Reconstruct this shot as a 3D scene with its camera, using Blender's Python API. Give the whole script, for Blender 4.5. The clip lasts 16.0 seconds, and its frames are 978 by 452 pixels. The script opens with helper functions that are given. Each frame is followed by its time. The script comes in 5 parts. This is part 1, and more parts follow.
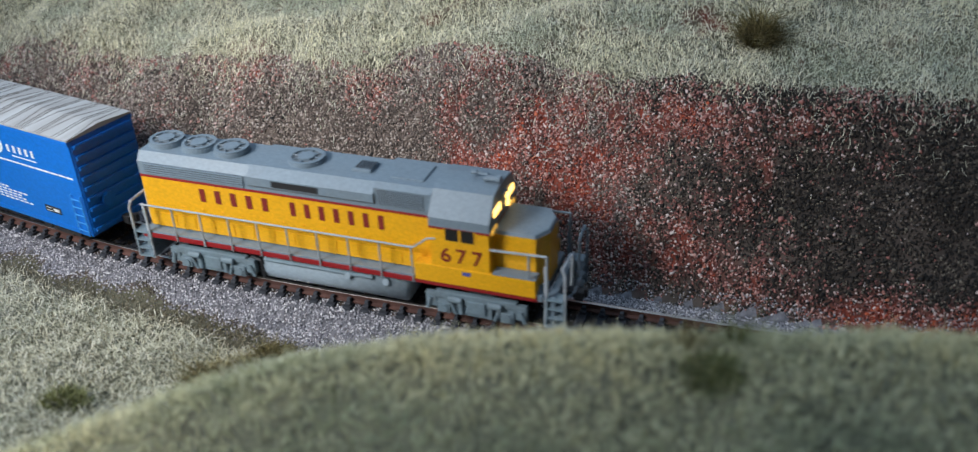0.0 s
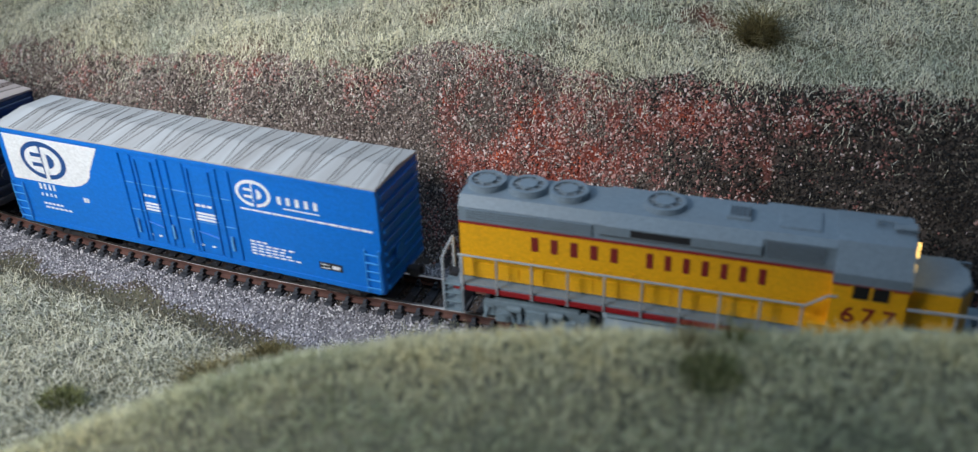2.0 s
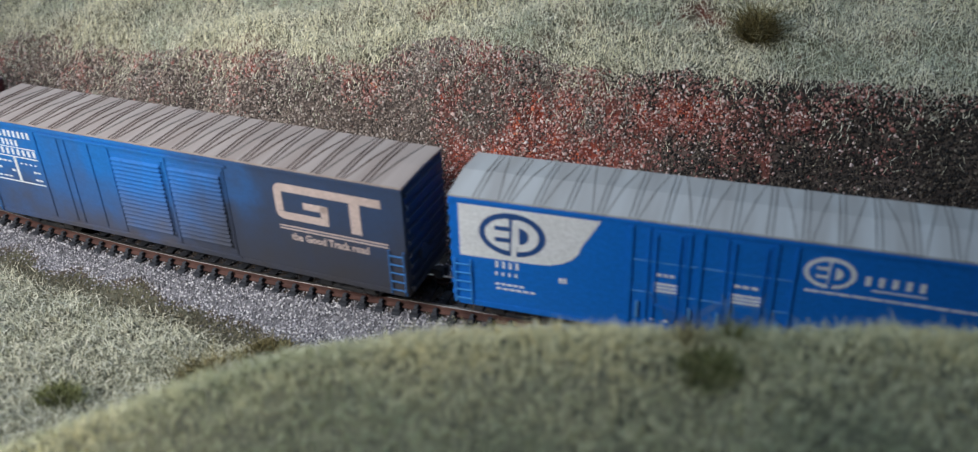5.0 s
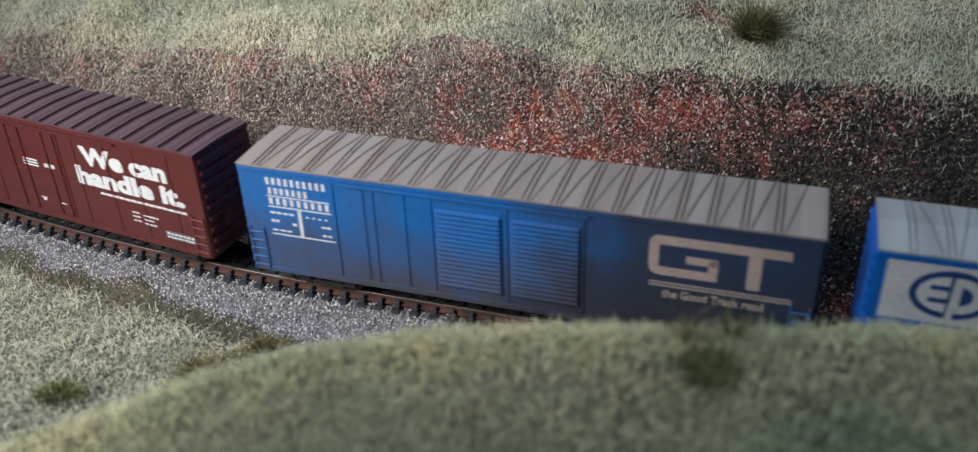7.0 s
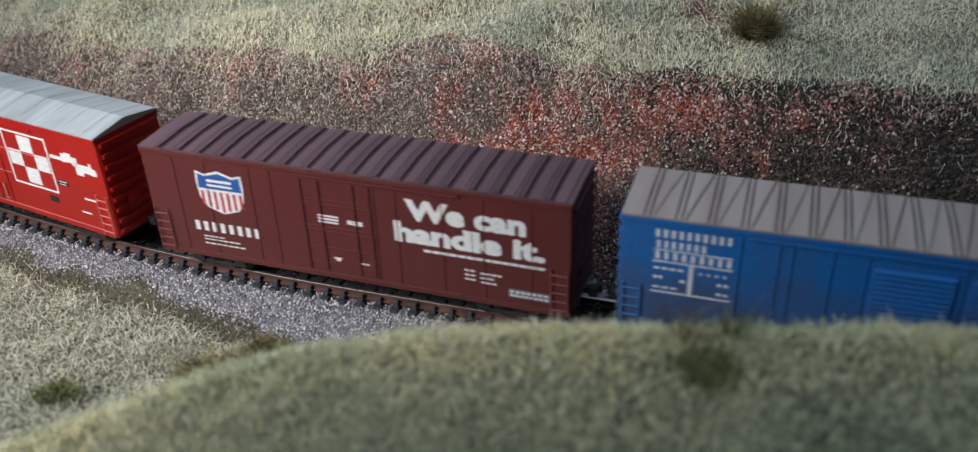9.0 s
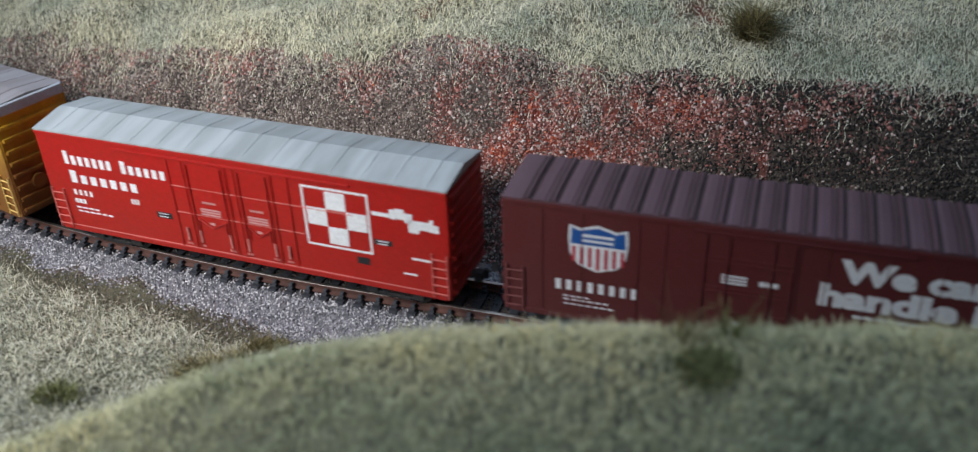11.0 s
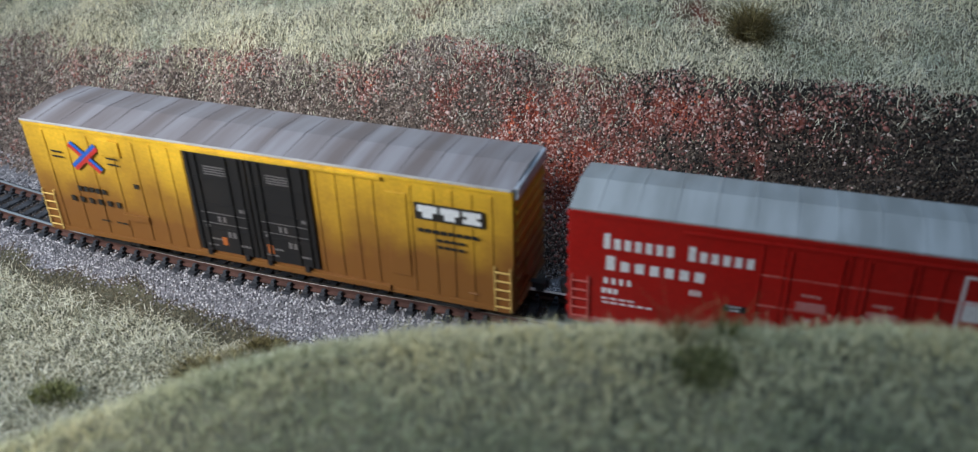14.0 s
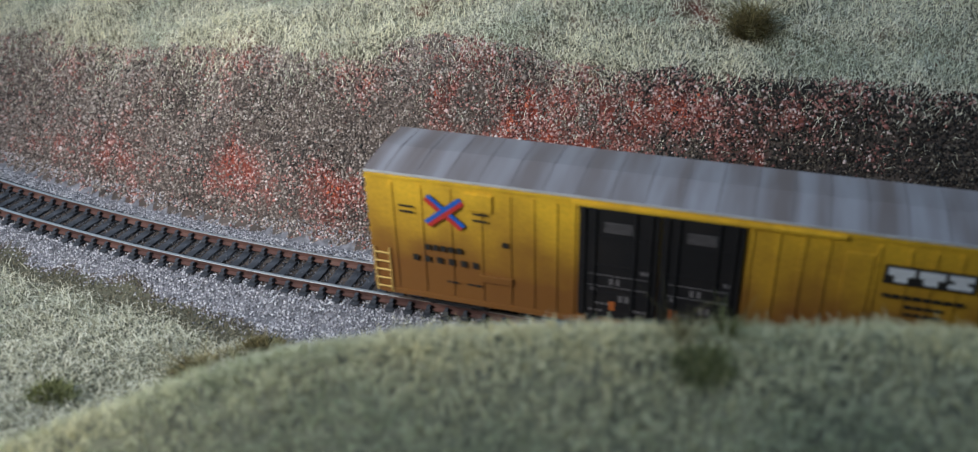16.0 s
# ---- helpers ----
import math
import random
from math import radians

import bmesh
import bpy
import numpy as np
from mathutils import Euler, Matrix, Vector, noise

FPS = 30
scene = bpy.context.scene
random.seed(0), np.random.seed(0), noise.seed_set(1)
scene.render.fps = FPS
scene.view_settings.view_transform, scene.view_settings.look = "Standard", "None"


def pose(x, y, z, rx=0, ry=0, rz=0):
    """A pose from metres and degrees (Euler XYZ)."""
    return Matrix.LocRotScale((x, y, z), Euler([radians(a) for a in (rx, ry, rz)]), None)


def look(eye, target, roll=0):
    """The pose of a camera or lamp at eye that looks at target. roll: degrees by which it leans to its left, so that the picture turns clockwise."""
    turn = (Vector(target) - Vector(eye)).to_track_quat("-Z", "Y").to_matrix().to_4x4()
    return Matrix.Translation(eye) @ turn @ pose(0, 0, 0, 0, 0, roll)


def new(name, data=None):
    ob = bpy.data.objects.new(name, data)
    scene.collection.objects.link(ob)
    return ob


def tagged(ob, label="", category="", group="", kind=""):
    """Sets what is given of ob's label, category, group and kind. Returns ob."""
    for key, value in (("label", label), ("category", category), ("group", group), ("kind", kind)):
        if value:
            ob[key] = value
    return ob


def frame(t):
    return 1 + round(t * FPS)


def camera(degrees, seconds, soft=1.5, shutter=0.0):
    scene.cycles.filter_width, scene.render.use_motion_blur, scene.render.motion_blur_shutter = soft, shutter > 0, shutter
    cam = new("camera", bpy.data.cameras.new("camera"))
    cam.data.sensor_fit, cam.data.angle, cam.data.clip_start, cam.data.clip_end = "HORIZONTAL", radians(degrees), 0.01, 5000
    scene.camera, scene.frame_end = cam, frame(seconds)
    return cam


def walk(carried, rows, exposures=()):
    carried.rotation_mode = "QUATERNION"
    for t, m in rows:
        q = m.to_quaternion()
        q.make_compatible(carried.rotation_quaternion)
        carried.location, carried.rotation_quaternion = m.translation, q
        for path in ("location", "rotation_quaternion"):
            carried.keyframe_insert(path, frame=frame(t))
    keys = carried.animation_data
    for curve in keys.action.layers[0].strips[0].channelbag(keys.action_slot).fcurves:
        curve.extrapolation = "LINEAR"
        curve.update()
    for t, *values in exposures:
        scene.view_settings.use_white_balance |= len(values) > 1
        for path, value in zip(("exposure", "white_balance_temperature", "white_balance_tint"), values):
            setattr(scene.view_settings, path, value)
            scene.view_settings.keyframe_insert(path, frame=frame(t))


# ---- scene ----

# A model railway cutting in 1:160, true size: MM turns millimetres into metres. z = 0 is the top of the rails.
MM = 0.001

# ---- camera ----
cam = camera(54.9, 16.0, soft=1.15, shutter=0.55)
cam.data.dof.use_dof = True
cam.data.dof.focus_distance = 0.232
cam.data.dof.aperture_fstop = 15.0
EYE = Vector((0, 0, 120.4))
PITCH, ROLL = -30.87, -2.09


def view(pan, tilt, fwd):
    """The camera's pose: degrees panned right and tilted down, millimetres moved forwards."""
    m = pose(0, 0, 0, 90 + PITCH, 0, 0) @ pose(0, 0, 0, 0, 0, ROLL)
    m = m @ pose(0, 0, 0, -tilt, -pan, 0)
    way = m.to_3x3() @ Vector((0, 0, -1))
    return Matrix.Translation((EYE + way * fwd) * MM) @ m


DRIFT = [(0.0, -.22, -.36, -.5), (1.0, -.20, -.36, -.5), (1.5, -.18, -.35, -.4), (2.0, -.13, -.31, -.05), (2.5, -.08, -.28, .2),
         (3.0, -.03, -.26, .3), (3.5, -.02, -.24, .3), (4.0, -.04, -.18, .35), (5.2, 0, -.08, .3), (6.5, .02, -.01, .18),
         (7.5, .01, .01, .2), (8.2, .06, .04, .4), (9.0, .09, .04, .42), (10.2, .13, .01, .5), (11.5, .18, 0, .6),
         (12.5, .23, .03, .65), (13.0, .27, .06, .6), (13.5, .30, .03, .2), (14.0, .30, 0, 0), (14.5, .28, -.02, -.2),
         (15.0, .29, -.01, -.1), (15.5, .34, .06, .4), (16.0, .37, .10, .55)]
TINT = [(0.0, 0.0, 6500, 10), (3.0, 0.0, 6550, 10), (5.0, 0.0, 6750, 10.5), (8.0, 0.0, 6950, 11.5), (10.0, 0.0, 6750, 11), (12.0, 0.0, 6500, 10), (16.0, 0.0, 6420, 9)]
walk(cam, [(t, view(a, b, c)) for t, a, b, c in DRIFT], TINT)

# ---- light: a day-lit room, palest overhead towards the window wall, dim towards the floor and the viewer ----
world = bpy.data.worlds.new("room_light")
scene.world = world
world.use_nodes = True
wt = world.node_tree
w_co, w_dot, w_ramp = wt.nodes.new("ShaderNodeTexCoord"), wt.nodes.new("ShaderNodeVectorMath"), wt.nodes.new("ShaderNodeValToRGB")
w_dot.operation = "DOT_PRODUCT"
w_dot.inputs[1].default_value = (-0.42, 0.30, 0.86)
wt.links.new(w_co.outputs["Generated"], w_dot.inputs[0])
wt.links.new(w_dot.outputs["Value"], w_ramp.inputs["Fac"])
w_ramp.color_ramp.elements[0].position, w_ramp.color_ramp.elements[0].color = 0.3, (0.012, 0.015, 0.02, 1)
w_ramp.color_ramp.elements[1].position, w_ramp.color_ramp.elements[1].color = 1.0, (0.50, 0.72, 1.0, 1)
wt.links.new(w_ramp.outputs["Color"], wt.nodes["Background"].inputs[0])
wt.nodes["Background"].inputs[1].default_value = 0.92
lamp = bpy.data.lights.new("window_light", "AREA")
lamp.shape, lamp.size, lamp.size_y, lamp.energy, lamp.color = "RECTANGLE", 0.11, 0.09, 0.16, (0.97, 0.98, 1.0)
lamp.spread = radians(62)
lamp_ob = new("window_light", lamp)
lamp_ob.matrix_world = look((-0.245, 0.035, 0.205), (-0.035, 0.235, 0.0))


# ---- materials ----
def material(name, rough=0.6, metal=0.0, bump=0.0, bump_scale=900.0):
    """A node material; returns it with its tree's helpers."""
    m = bpy.data.materials.new(name)
    m.use_nodes = True
    b = m.node_tree.nodes["Principled BSDF"]
    b.inputs["Roughness"].default_value, b.inputs["Metallic"].default_value = rough, metal
    if bump:
        n = m.node_tree.nodes.new("ShaderNodeTexNoise")
        n.inputs["Scale"].default_value, n.inputs["Detail"].default_value = bump_scale, 6
        c = m.node_tree.nodes.new("ShaderNodeTexCoord")
        k = m.node_tree.nodes.new("ShaderNodeBump")
        k.inputs["Strength"].default_value, k.inputs["Distance"].default_value = bump, 0.0004
        m.node_tree.links.new(c.outputs["Object"], n.inputs["Vector"])
        m.node_tree.links.new(n.outputs["Fac"], k.inputs["Height"])
        m.node_tree.links.new(k.outputs["Normal"], b.inputs["Normal"])
    return m


def noise_node(m, scale, detail=4.0, stretch=(1, 1, 1), coords="Object"):
    t = m.node_tree
    c, g, n = t.nodes.new("ShaderNodeTexCoord"), t.nodes.new("ShaderNodeMapping"), t.nodes.new("ShaderNodeTexNoise")
    g.inputs["Scale"].default_value = stretch
    n.inputs["Scale"].default_value, n.inputs["Detail"].default_value = scale, detail
    t.links.new(c.outputs[coords], g.inputs["Vector"])
    t.links.new(g.outputs["Vector"], n.inputs["Vector"])
    return n.outputs["Fac"]


def ramp(m, fac, stops):
    r = m.node_tree.nodes.new("ShaderNodeValToRGB")
    while len(r.color_ramp.elements) < len(stops):
        r.color_ramp.elements.new(0.5)
    for e, (at, c) in zip(r.color_ramp.elements, stops):
        e.position, e.color = at, (*c, 1)
    m.node_tree.links.new(fac, r.inputs["Fac"])
    return r.outputs["Color"]


def mix(m, fac, a, b):
    """Colours a and b (sockets or triples) mixed by fac (a socket or a number)."""
    n = m.node_tree.nodes.new("ShaderNodeMix")
    n.data_type = "RGBA"
    for key, v in (("Factor", fac), ("A", a), ("B", b)):
        socket = [s for s in n.inputs if s.name == key and s.enabled][0]
        if isinstance(v, (int, float)):
            socket.default_value = v
        elif isinstance(v, tuple):
            socket.default_value = (*v, 1)
        else:
            m.node_tree.links.new(v, socket)
    return [s for s in n.outputs if s.enabled][0]


def colour(m, c):
    s = m.node_tree.nodes["Principled BSDF"].inputs["Base Color"]
    if isinstance(c, tuple):
        s.default_value = (*c, 1)
    else:
        m.node_tree.links.new(c, s)
    return m


def paint(name, c, rough=0.45, grime=0.25, dirt=(0.10, 0.075, 0.06), bump=0.08, metal=0.0):
    """Model paint: a colour with faint mottling and a dusty film."""
    m = material(name, rough, metal, bump, 2500)
    f = ramp(m, noise_node(m, 160, 5), [(0.45, (0, 0, 0)), (0.8, (grime, grime, grime))])
    fine = ramp(m, noise_node(m, 1500, 3), [(0.3, tuple(v * 0.88 for v in c)), (0.7, tuple(min(1, v * 1.1) for v in c))])
    return colour(m, mix(m, f, fine, dirt))


def island_colour(m, stops):
    g = m.node_tree.nodes.new("ShaderNodeNewGeometry")
    return ramp(m, g.outputs["Random Per Island"], stops)


# ---- mesh helpers ----
def part(name, bm, mat, parent=None, label=""):
    """Links a bmesh, in millimetres, as one mesh object under a thing or a part."""
    bmesh.ops.recalc_face_normals(bm, faces=bm.faces)
    bm.transform(Matrix.Scale(MM, 4))
    me = bpy.data.meshes.new(name)
    bm.to_mesh(me)
    bm.free()
    me.materials.append(mat)
    ob = new(name, me)
    if parent:
        ob.parent = parent
    if label:
        ob["label"] = label
    return ob


def box(bm, x0, x1, y0, y1, z0, z1, bevel=0.0):
    vs = [bm.verts.new((x, y, z)) for x in (x0, x1) for y in (y0, y1) for z in (z0, z1)]
    fs = [bm.faces.new([vs[i] for i in q]) for q in ((0, 1, 3, 2), (4, 6, 7, 5), (0, 4, 5, 1), (2, 3, 7, 6), (0, 2, 6, 4), (1, 5, 7, 3))]
    if bevel:
        es = {e for f in fs for e in f.edges}
        bmesh.ops.recalc_face_normals(bm, faces=fs)
        bmesh.ops.bevel(bm, geom=list(es), offset=bevel, segments=2, affect="EDGES", profile=0.6)
    return bm


def boxes(*rows, bevel=0.0):
    bm = bmesh.new()
    for r in rows:
        box(bm, *r, bevel=bevel)
    return bm


def rod(bm, a, b, r, n=6):
    a, b = Vector(a), Vector(b)
    d = b - a
    q = d.to_track_quat("Z", "Y").to_matrix()
    rings = []
    for p in (a, b):
        rings.append([bm.verts.new(p + q @ Vector((r * math.cos(k * math.tau / n), r * math.sin(k * math.tau / n), 0))) for k in range(n)])
    for k in range(n):
        bm.faces.new((rings[0][k], rings[0][(k + 1) % n], rings[1][(k + 1) % n], rings[1][k]))
    bm.faces.new(rings[0][::-1])
    bm.faces.new(rings[1])
    return bm


def rods(r, *paths, n=6):
    bm = bmesh.new()
    for path in paths:
        for a, b in zip(path[:-1], path[1:]):
            rod(bm, a, b, r, n)
    return bm


def prism(profile, x0, x1):
    """A closed outline in (y, z), drawn out along x."""
    bm = bmesh.new()
    a = [bm.verts.new((x0, y, z)) for y, z in profile]
    b = [bm.verts.new((x1, y, z)) for y, z in profile]
    n = len(profile)
    for k in range(n):
        bm.faces.new((a[k], a[(k + 1) % n], b[(k + 1) % n], b[k]))
    bm.faces.new(a[::-1])
    bm.faces.new(b)
    return bm


def plate(outline, y, depth=0.12):
    """A thin raised shape on a car's side: an outline in (x, z), standing proud of y towards -y."""
    bm = bmesh.new()
    a = [bm.verts.new((x, y, z)) for x, z in outline]
    b = [bm.verts.new((x, y - depth, z)) for x, z in outline]
    n = len(outline)
    for k in range(n):
        bm.faces.new((a[k], a[(k + 1) % n], b[(k + 1) % n], b[k]))
    bm.faces.new(a[::-1])
    bm.faces.new(b)
    return bm


def smooth(ob):
    ob.data.polygons.foreach_set("use_smooth", [True] * len(ob.data.polygons))
    return ob


def empty(name):
    ob = new(name)
    ob.empty_display_size = 0.01
    return ob


def mesh_of(name, verts, faces, mat, shade=False):
    """A mesh from arrays: verts (n, 3) in millimetres, faces (k, 3) or (k, 4)."""
    me = bpy.data.meshes.new(name)
    k = faces.shape[1]
    me.vertices.add(len(verts))
    me.vertices.foreach_set("co", (verts * MM).astype(np.float32).ravel())
    me.loops.add(faces.size)
    me.loops.foreach_set("vertex_index", faces.astype(np.int32).ravel())
    me.polygons.add(len(faces))
    me.polygons.foreach_set("loop_start", np.arange(0, faces.size, k, dtype=np.int32))
    me.polygons.foreach_set("loop_total", np.full(len(faces), k, dtype=np.int32))
    if shade:
        me.polygons.foreach_set("use_smooth", np.ones(len(faces), dtype=bool))
    me.update(calc_edges=True)
    me.materials.append(mat)
    return new(name, me)


# ---- the line of the track: straight, with a curve of 600 mm radius to the rear ----
Y0, HEAD, BEND, RADIUS = 171.0, radians(-19), -30.0, 600.0


def line(s):
    """Place and heading at s millimetres along the track."""
    c, d = math.cos(HEAD), math.sin(HEAD)
    if s >= BEND:
        return s * c, Y0 + s * d, HEAD
    a = (BEND - s) / RADIUS
    th = HEAD - a
    cx, cy = BEND * c - RADIUS * d, Y0 + BEND * d + RADIUS * c
    return cx + RADIUS * math.sin(th), cy - RADIUS * math.cos(th), th


def along(x, y):
    """Arrays of the distance along the track and to its far side."""
    c, d = math.cos(HEAD), math.sin(HEAD)
    s = x * c + (y - Y0) * d
    l = -x * d + (y - Y0) * c
    bx, by = BEND * c, Y0 + BEND * d
    cx, cy = bx - RADIUS * d, by + RADIUS * c
    r = np.hypot(x - cx, y - cy)
    a = np.arctan2(x - cx, cy - y)
    s2, l2 = BEND + (a - HEAD) * RADIUS, RADIUS - r
    bent = s < BEND
    return np.where(bent, s2, s), np.where(bent, l2, l)


def wave(x, y, scale, seed=0):
    """Smooth noise, about -1 to 1, for arrays."""
    rng = np.random.RandomState(seed)
    v = np.zeros_like(x)
    for k in range(14):
        a, f = rng.uniform(0, math.tau), rng.uniform(0.6, 1.8) / scale
        v += np.sin((x * math.cos(a) + y * math.sin(a)) * f * math.tau + rng.uniform(0, math.tau))
    return v / 4.5


def step(a, b, v):
    v = np.clip((v - a) / (b - a), 0, 1)
    return v * v * (3 - 2 * v)


CREST_X = [-150, -100, -67, -49, -36, -21, -7, 6, 28, 44, 67, 120, 200]
CREST_Y = [80, 92, 103, 107.7, 109.4, 109.4, 108.4, 106.4, 104.5, 102.8, 101.5, 97, 88]
CREST_Z = [13.8, 19.0, 24.1, 28.0, 31.2, 33.9, 35.8, 37.2, 38.2, 38.8, 39, 39, 39]
FOOT_BACK, FOOT_FRONT = 17.5, -19.0


def cliff_top(x):
    return np.interp(x, [-160, -100, -60, -20, 5, 30, 120], [33, 33, 34, 37, 37.5, 37, 36])


def height(x, y):
    """The ground's height in millimetres, for arrays."""
    s, l = along(x, y)
    bed = -2.6 - 2.6 * step(7.5, 17, np.abs(l))
    foot = FOOT_BACK + 1.2 * wave(x, y, 60, 3)
    top = cliff_top(x)
    run = np.maximum(l - foot, 0)
    up = -5.2 + run * 1.45
    knee = top + 0.20 * (run - (top + 5.2) / 1.45)
    back = -np.log(np.exp(-up / 3.0) + np.exp(-np.maximum(knee, -4) / 3.0)) * 3.0
    back = np.minimum(back, up) + (0.9 * wave(x, y, 22, 5) + 1.2 * wave(x, y, 50, 8)) * step(0, 12, run)
    front = np.maximum(FOOT_FRONT - l, 0)
    left = -5.2 + 0.22 * front + 0.5 * wave(x, y, 25, 11) * step(0, 10, front)
    yc, zc = np.interp(x, CREST_X, CREST_Y), np.interp(x, CREST_X, CREST_Z)
    zc = zc + 0.5 * wave(x, y, 30, 13)
    d = y - yc
    hill = np.where(d < 0, zc + 0.03 * d, zc - 0.02 * d * d - 0.35 * d)
    hill = np.minimum(hill, -5.2 + 2.0 * front)
    hill = np.maximum(hill, -40)
    left = np.log(np.exp(left / 2.5) + np.exp(hill / 2.5)) * 2.5
    z = np.where(l > foot, back, np.where(l < FOOT_FRONT, left, bed))
    return z

# ---- ground ----
def ground():
    gx = np.concatenate([np.arange(-740, -250, 12), np.arange(-250, 200, 2.2), np.arange(200, 760, 12)])
    gy = np.concatenate([np.arange(-160, 30, 9), np.arange(30, 330, 2.2), np.arange(330, 860, 12)])
    x, y = np.meshgrid(gx, gy)
    z = height(x, y)
    v = np.stack([x, y, z], -1).reshape(-1, 3)
    w = len(gx)
    i = (np.arange(len(gy) - 1)[:, None] * w + np.arange(w - 1)[None]).ravel()
    f = np.stack([i, i + 1, i + w + 1, i + w], -1)
    m = material("earth", 0.95, 0, 0.6, 700)
    colour(m, ramp(m, noise_node(m, 90, 6), [(0.3, (0.04, 0.031, 0.026)), (0.7, (0.13, 0.1, 0.083))]))
    turf = material("dry_turf", 0.95, 0, 0.6, 900)
    colour(turf, ramp(turf, noise_node(turf, 60, 6), [(0.3, (0.07, 0.066, 0.042)), (0.7, (0.17, 0.16, 0.105))]))
    ob = mesh_of("ground", v, f, m, True)
    ob.data.materials.append(turf)
    fx, fy = v[f][:, :, 0].mean(1), v[f][:, :, 1].mean(1)
    s, l = along(fx, fy)
    grassy = (l > turf_edge(fx, fy) + 1) | (l < lip(fx, fy) - 0.5)
    bed = material("ballast_bed", 0.95, 0, 0.6, 1200)
    colour(bed, ramp(bed, noise_node(bed, 500, 4), [(0.3, (0.08, 0.078, 0.086)), (0.7, (0.28, 0.27, 0.29))]))
    ob.data.materials.append(bed)
    stony = (l > lip(fx, fy) + 1) & (l < FOOT_BACK) & (np.abs(l) > 7)
    ob.data.polygons.foreach_set("material_index", np.where(stony, 2, grassy.astype(np.int32)).astype(np.int32))
    vs, vl = along(v[:, 0], v[:, 1])
    mask = step(.15, .95, red_patch(v[:, 0], v[:, 1])) * (vl > FOOT_BACK)
    at = ob.data.attributes.new("red_soil", "FLOAT", "POINT")
    at.data.foreach_set("value", mask.astype(np.float32))
    for mm in (m, turf):
        n = mm.node_tree.nodes.new("ShaderNodeAttribute")
        n.attribute_name = "red_soil"
        old = mm.node_tree.nodes["Principled BSDF"].inputs["Base Color"].links[0].from_socket
        soil = ramp(mm, noise_node(mm, 140, 6), [(0.3, (0.08, 0.018, 0.012)), (0.7, (0.30, 0.06, 0.034))])
        colour(mm, mix(mm, n.outputs["Fac"], old, soil))
    return tagged(ob, "earth of a model railway cutting with two banks", "ground", kind="structure")


def scatter(n, x0, x1, y0, y1, seed):
    rng = np.random.RandomState(seed)
    return rng, rng.uniform(x0, x1, n), rng.uniform(y0, y1, n)


def slope(x, y):
    e = 0.6
    return (height(x + e, y) - height(x - e, y)) / (2 * e), (height(x, y + e) - height(x, y - e)) / (2 * e)


OCTA_V = np.array([(1, 0, 0), (-1, 0, 0), (0, 1, 0), (0, -1, 0), (0, 0, 1), (0, 0, -1)], float)
OCTA_F = np.array([(0, 2, 4), (2, 1, 4), (1, 3, 4), (3, 0, 4), (2, 0, 5), (1, 2, 5), (3, 1, 5), (0, 3, 5)])


def stones(name, x, y, z, size, rng, mat, label):
    """Chips of stone as one mesh: an uneven eight-sided lump each."""
    n = len(x)
    v = OCTA_V[None] * rng.uniform(0.55, 1.2, (n, 6, 1)) * rng.uniform(0.6, 1.25, (n, 1, 3)) + rng.uniform(-.25, .25, (n, 6, 3))
    a, b = rng.uniform(0, math.tau, n), rng.uniform(-1.2, 1.2, n)
    ca, sa, cb, sb = np.cos(a)[:, None], np.sin(a)[:, None], np.cos(b)[:, None], np.sin(b)[:, None]
    X, Y, Z = v[..., 0], v[..., 1], v[..., 2]
    Y, Z = Y * cb - Z * sb, Y * sb + Z * cb
    X, Y = X * ca - Y * sa, X * sa + Y * ca
    v = np.stack([X, Y, Z], -1) * size[:, None, None] + np.stack([x, y, z], -1)[:, None]
    f = (OCTA_F[None] + (np.arange(n) * 6)[:, None, None]).reshape(-1, 3)
    return tagged(mesh_of(name, v.reshape(-1, 3), f, mat), label, "gravel", kind="stuff")


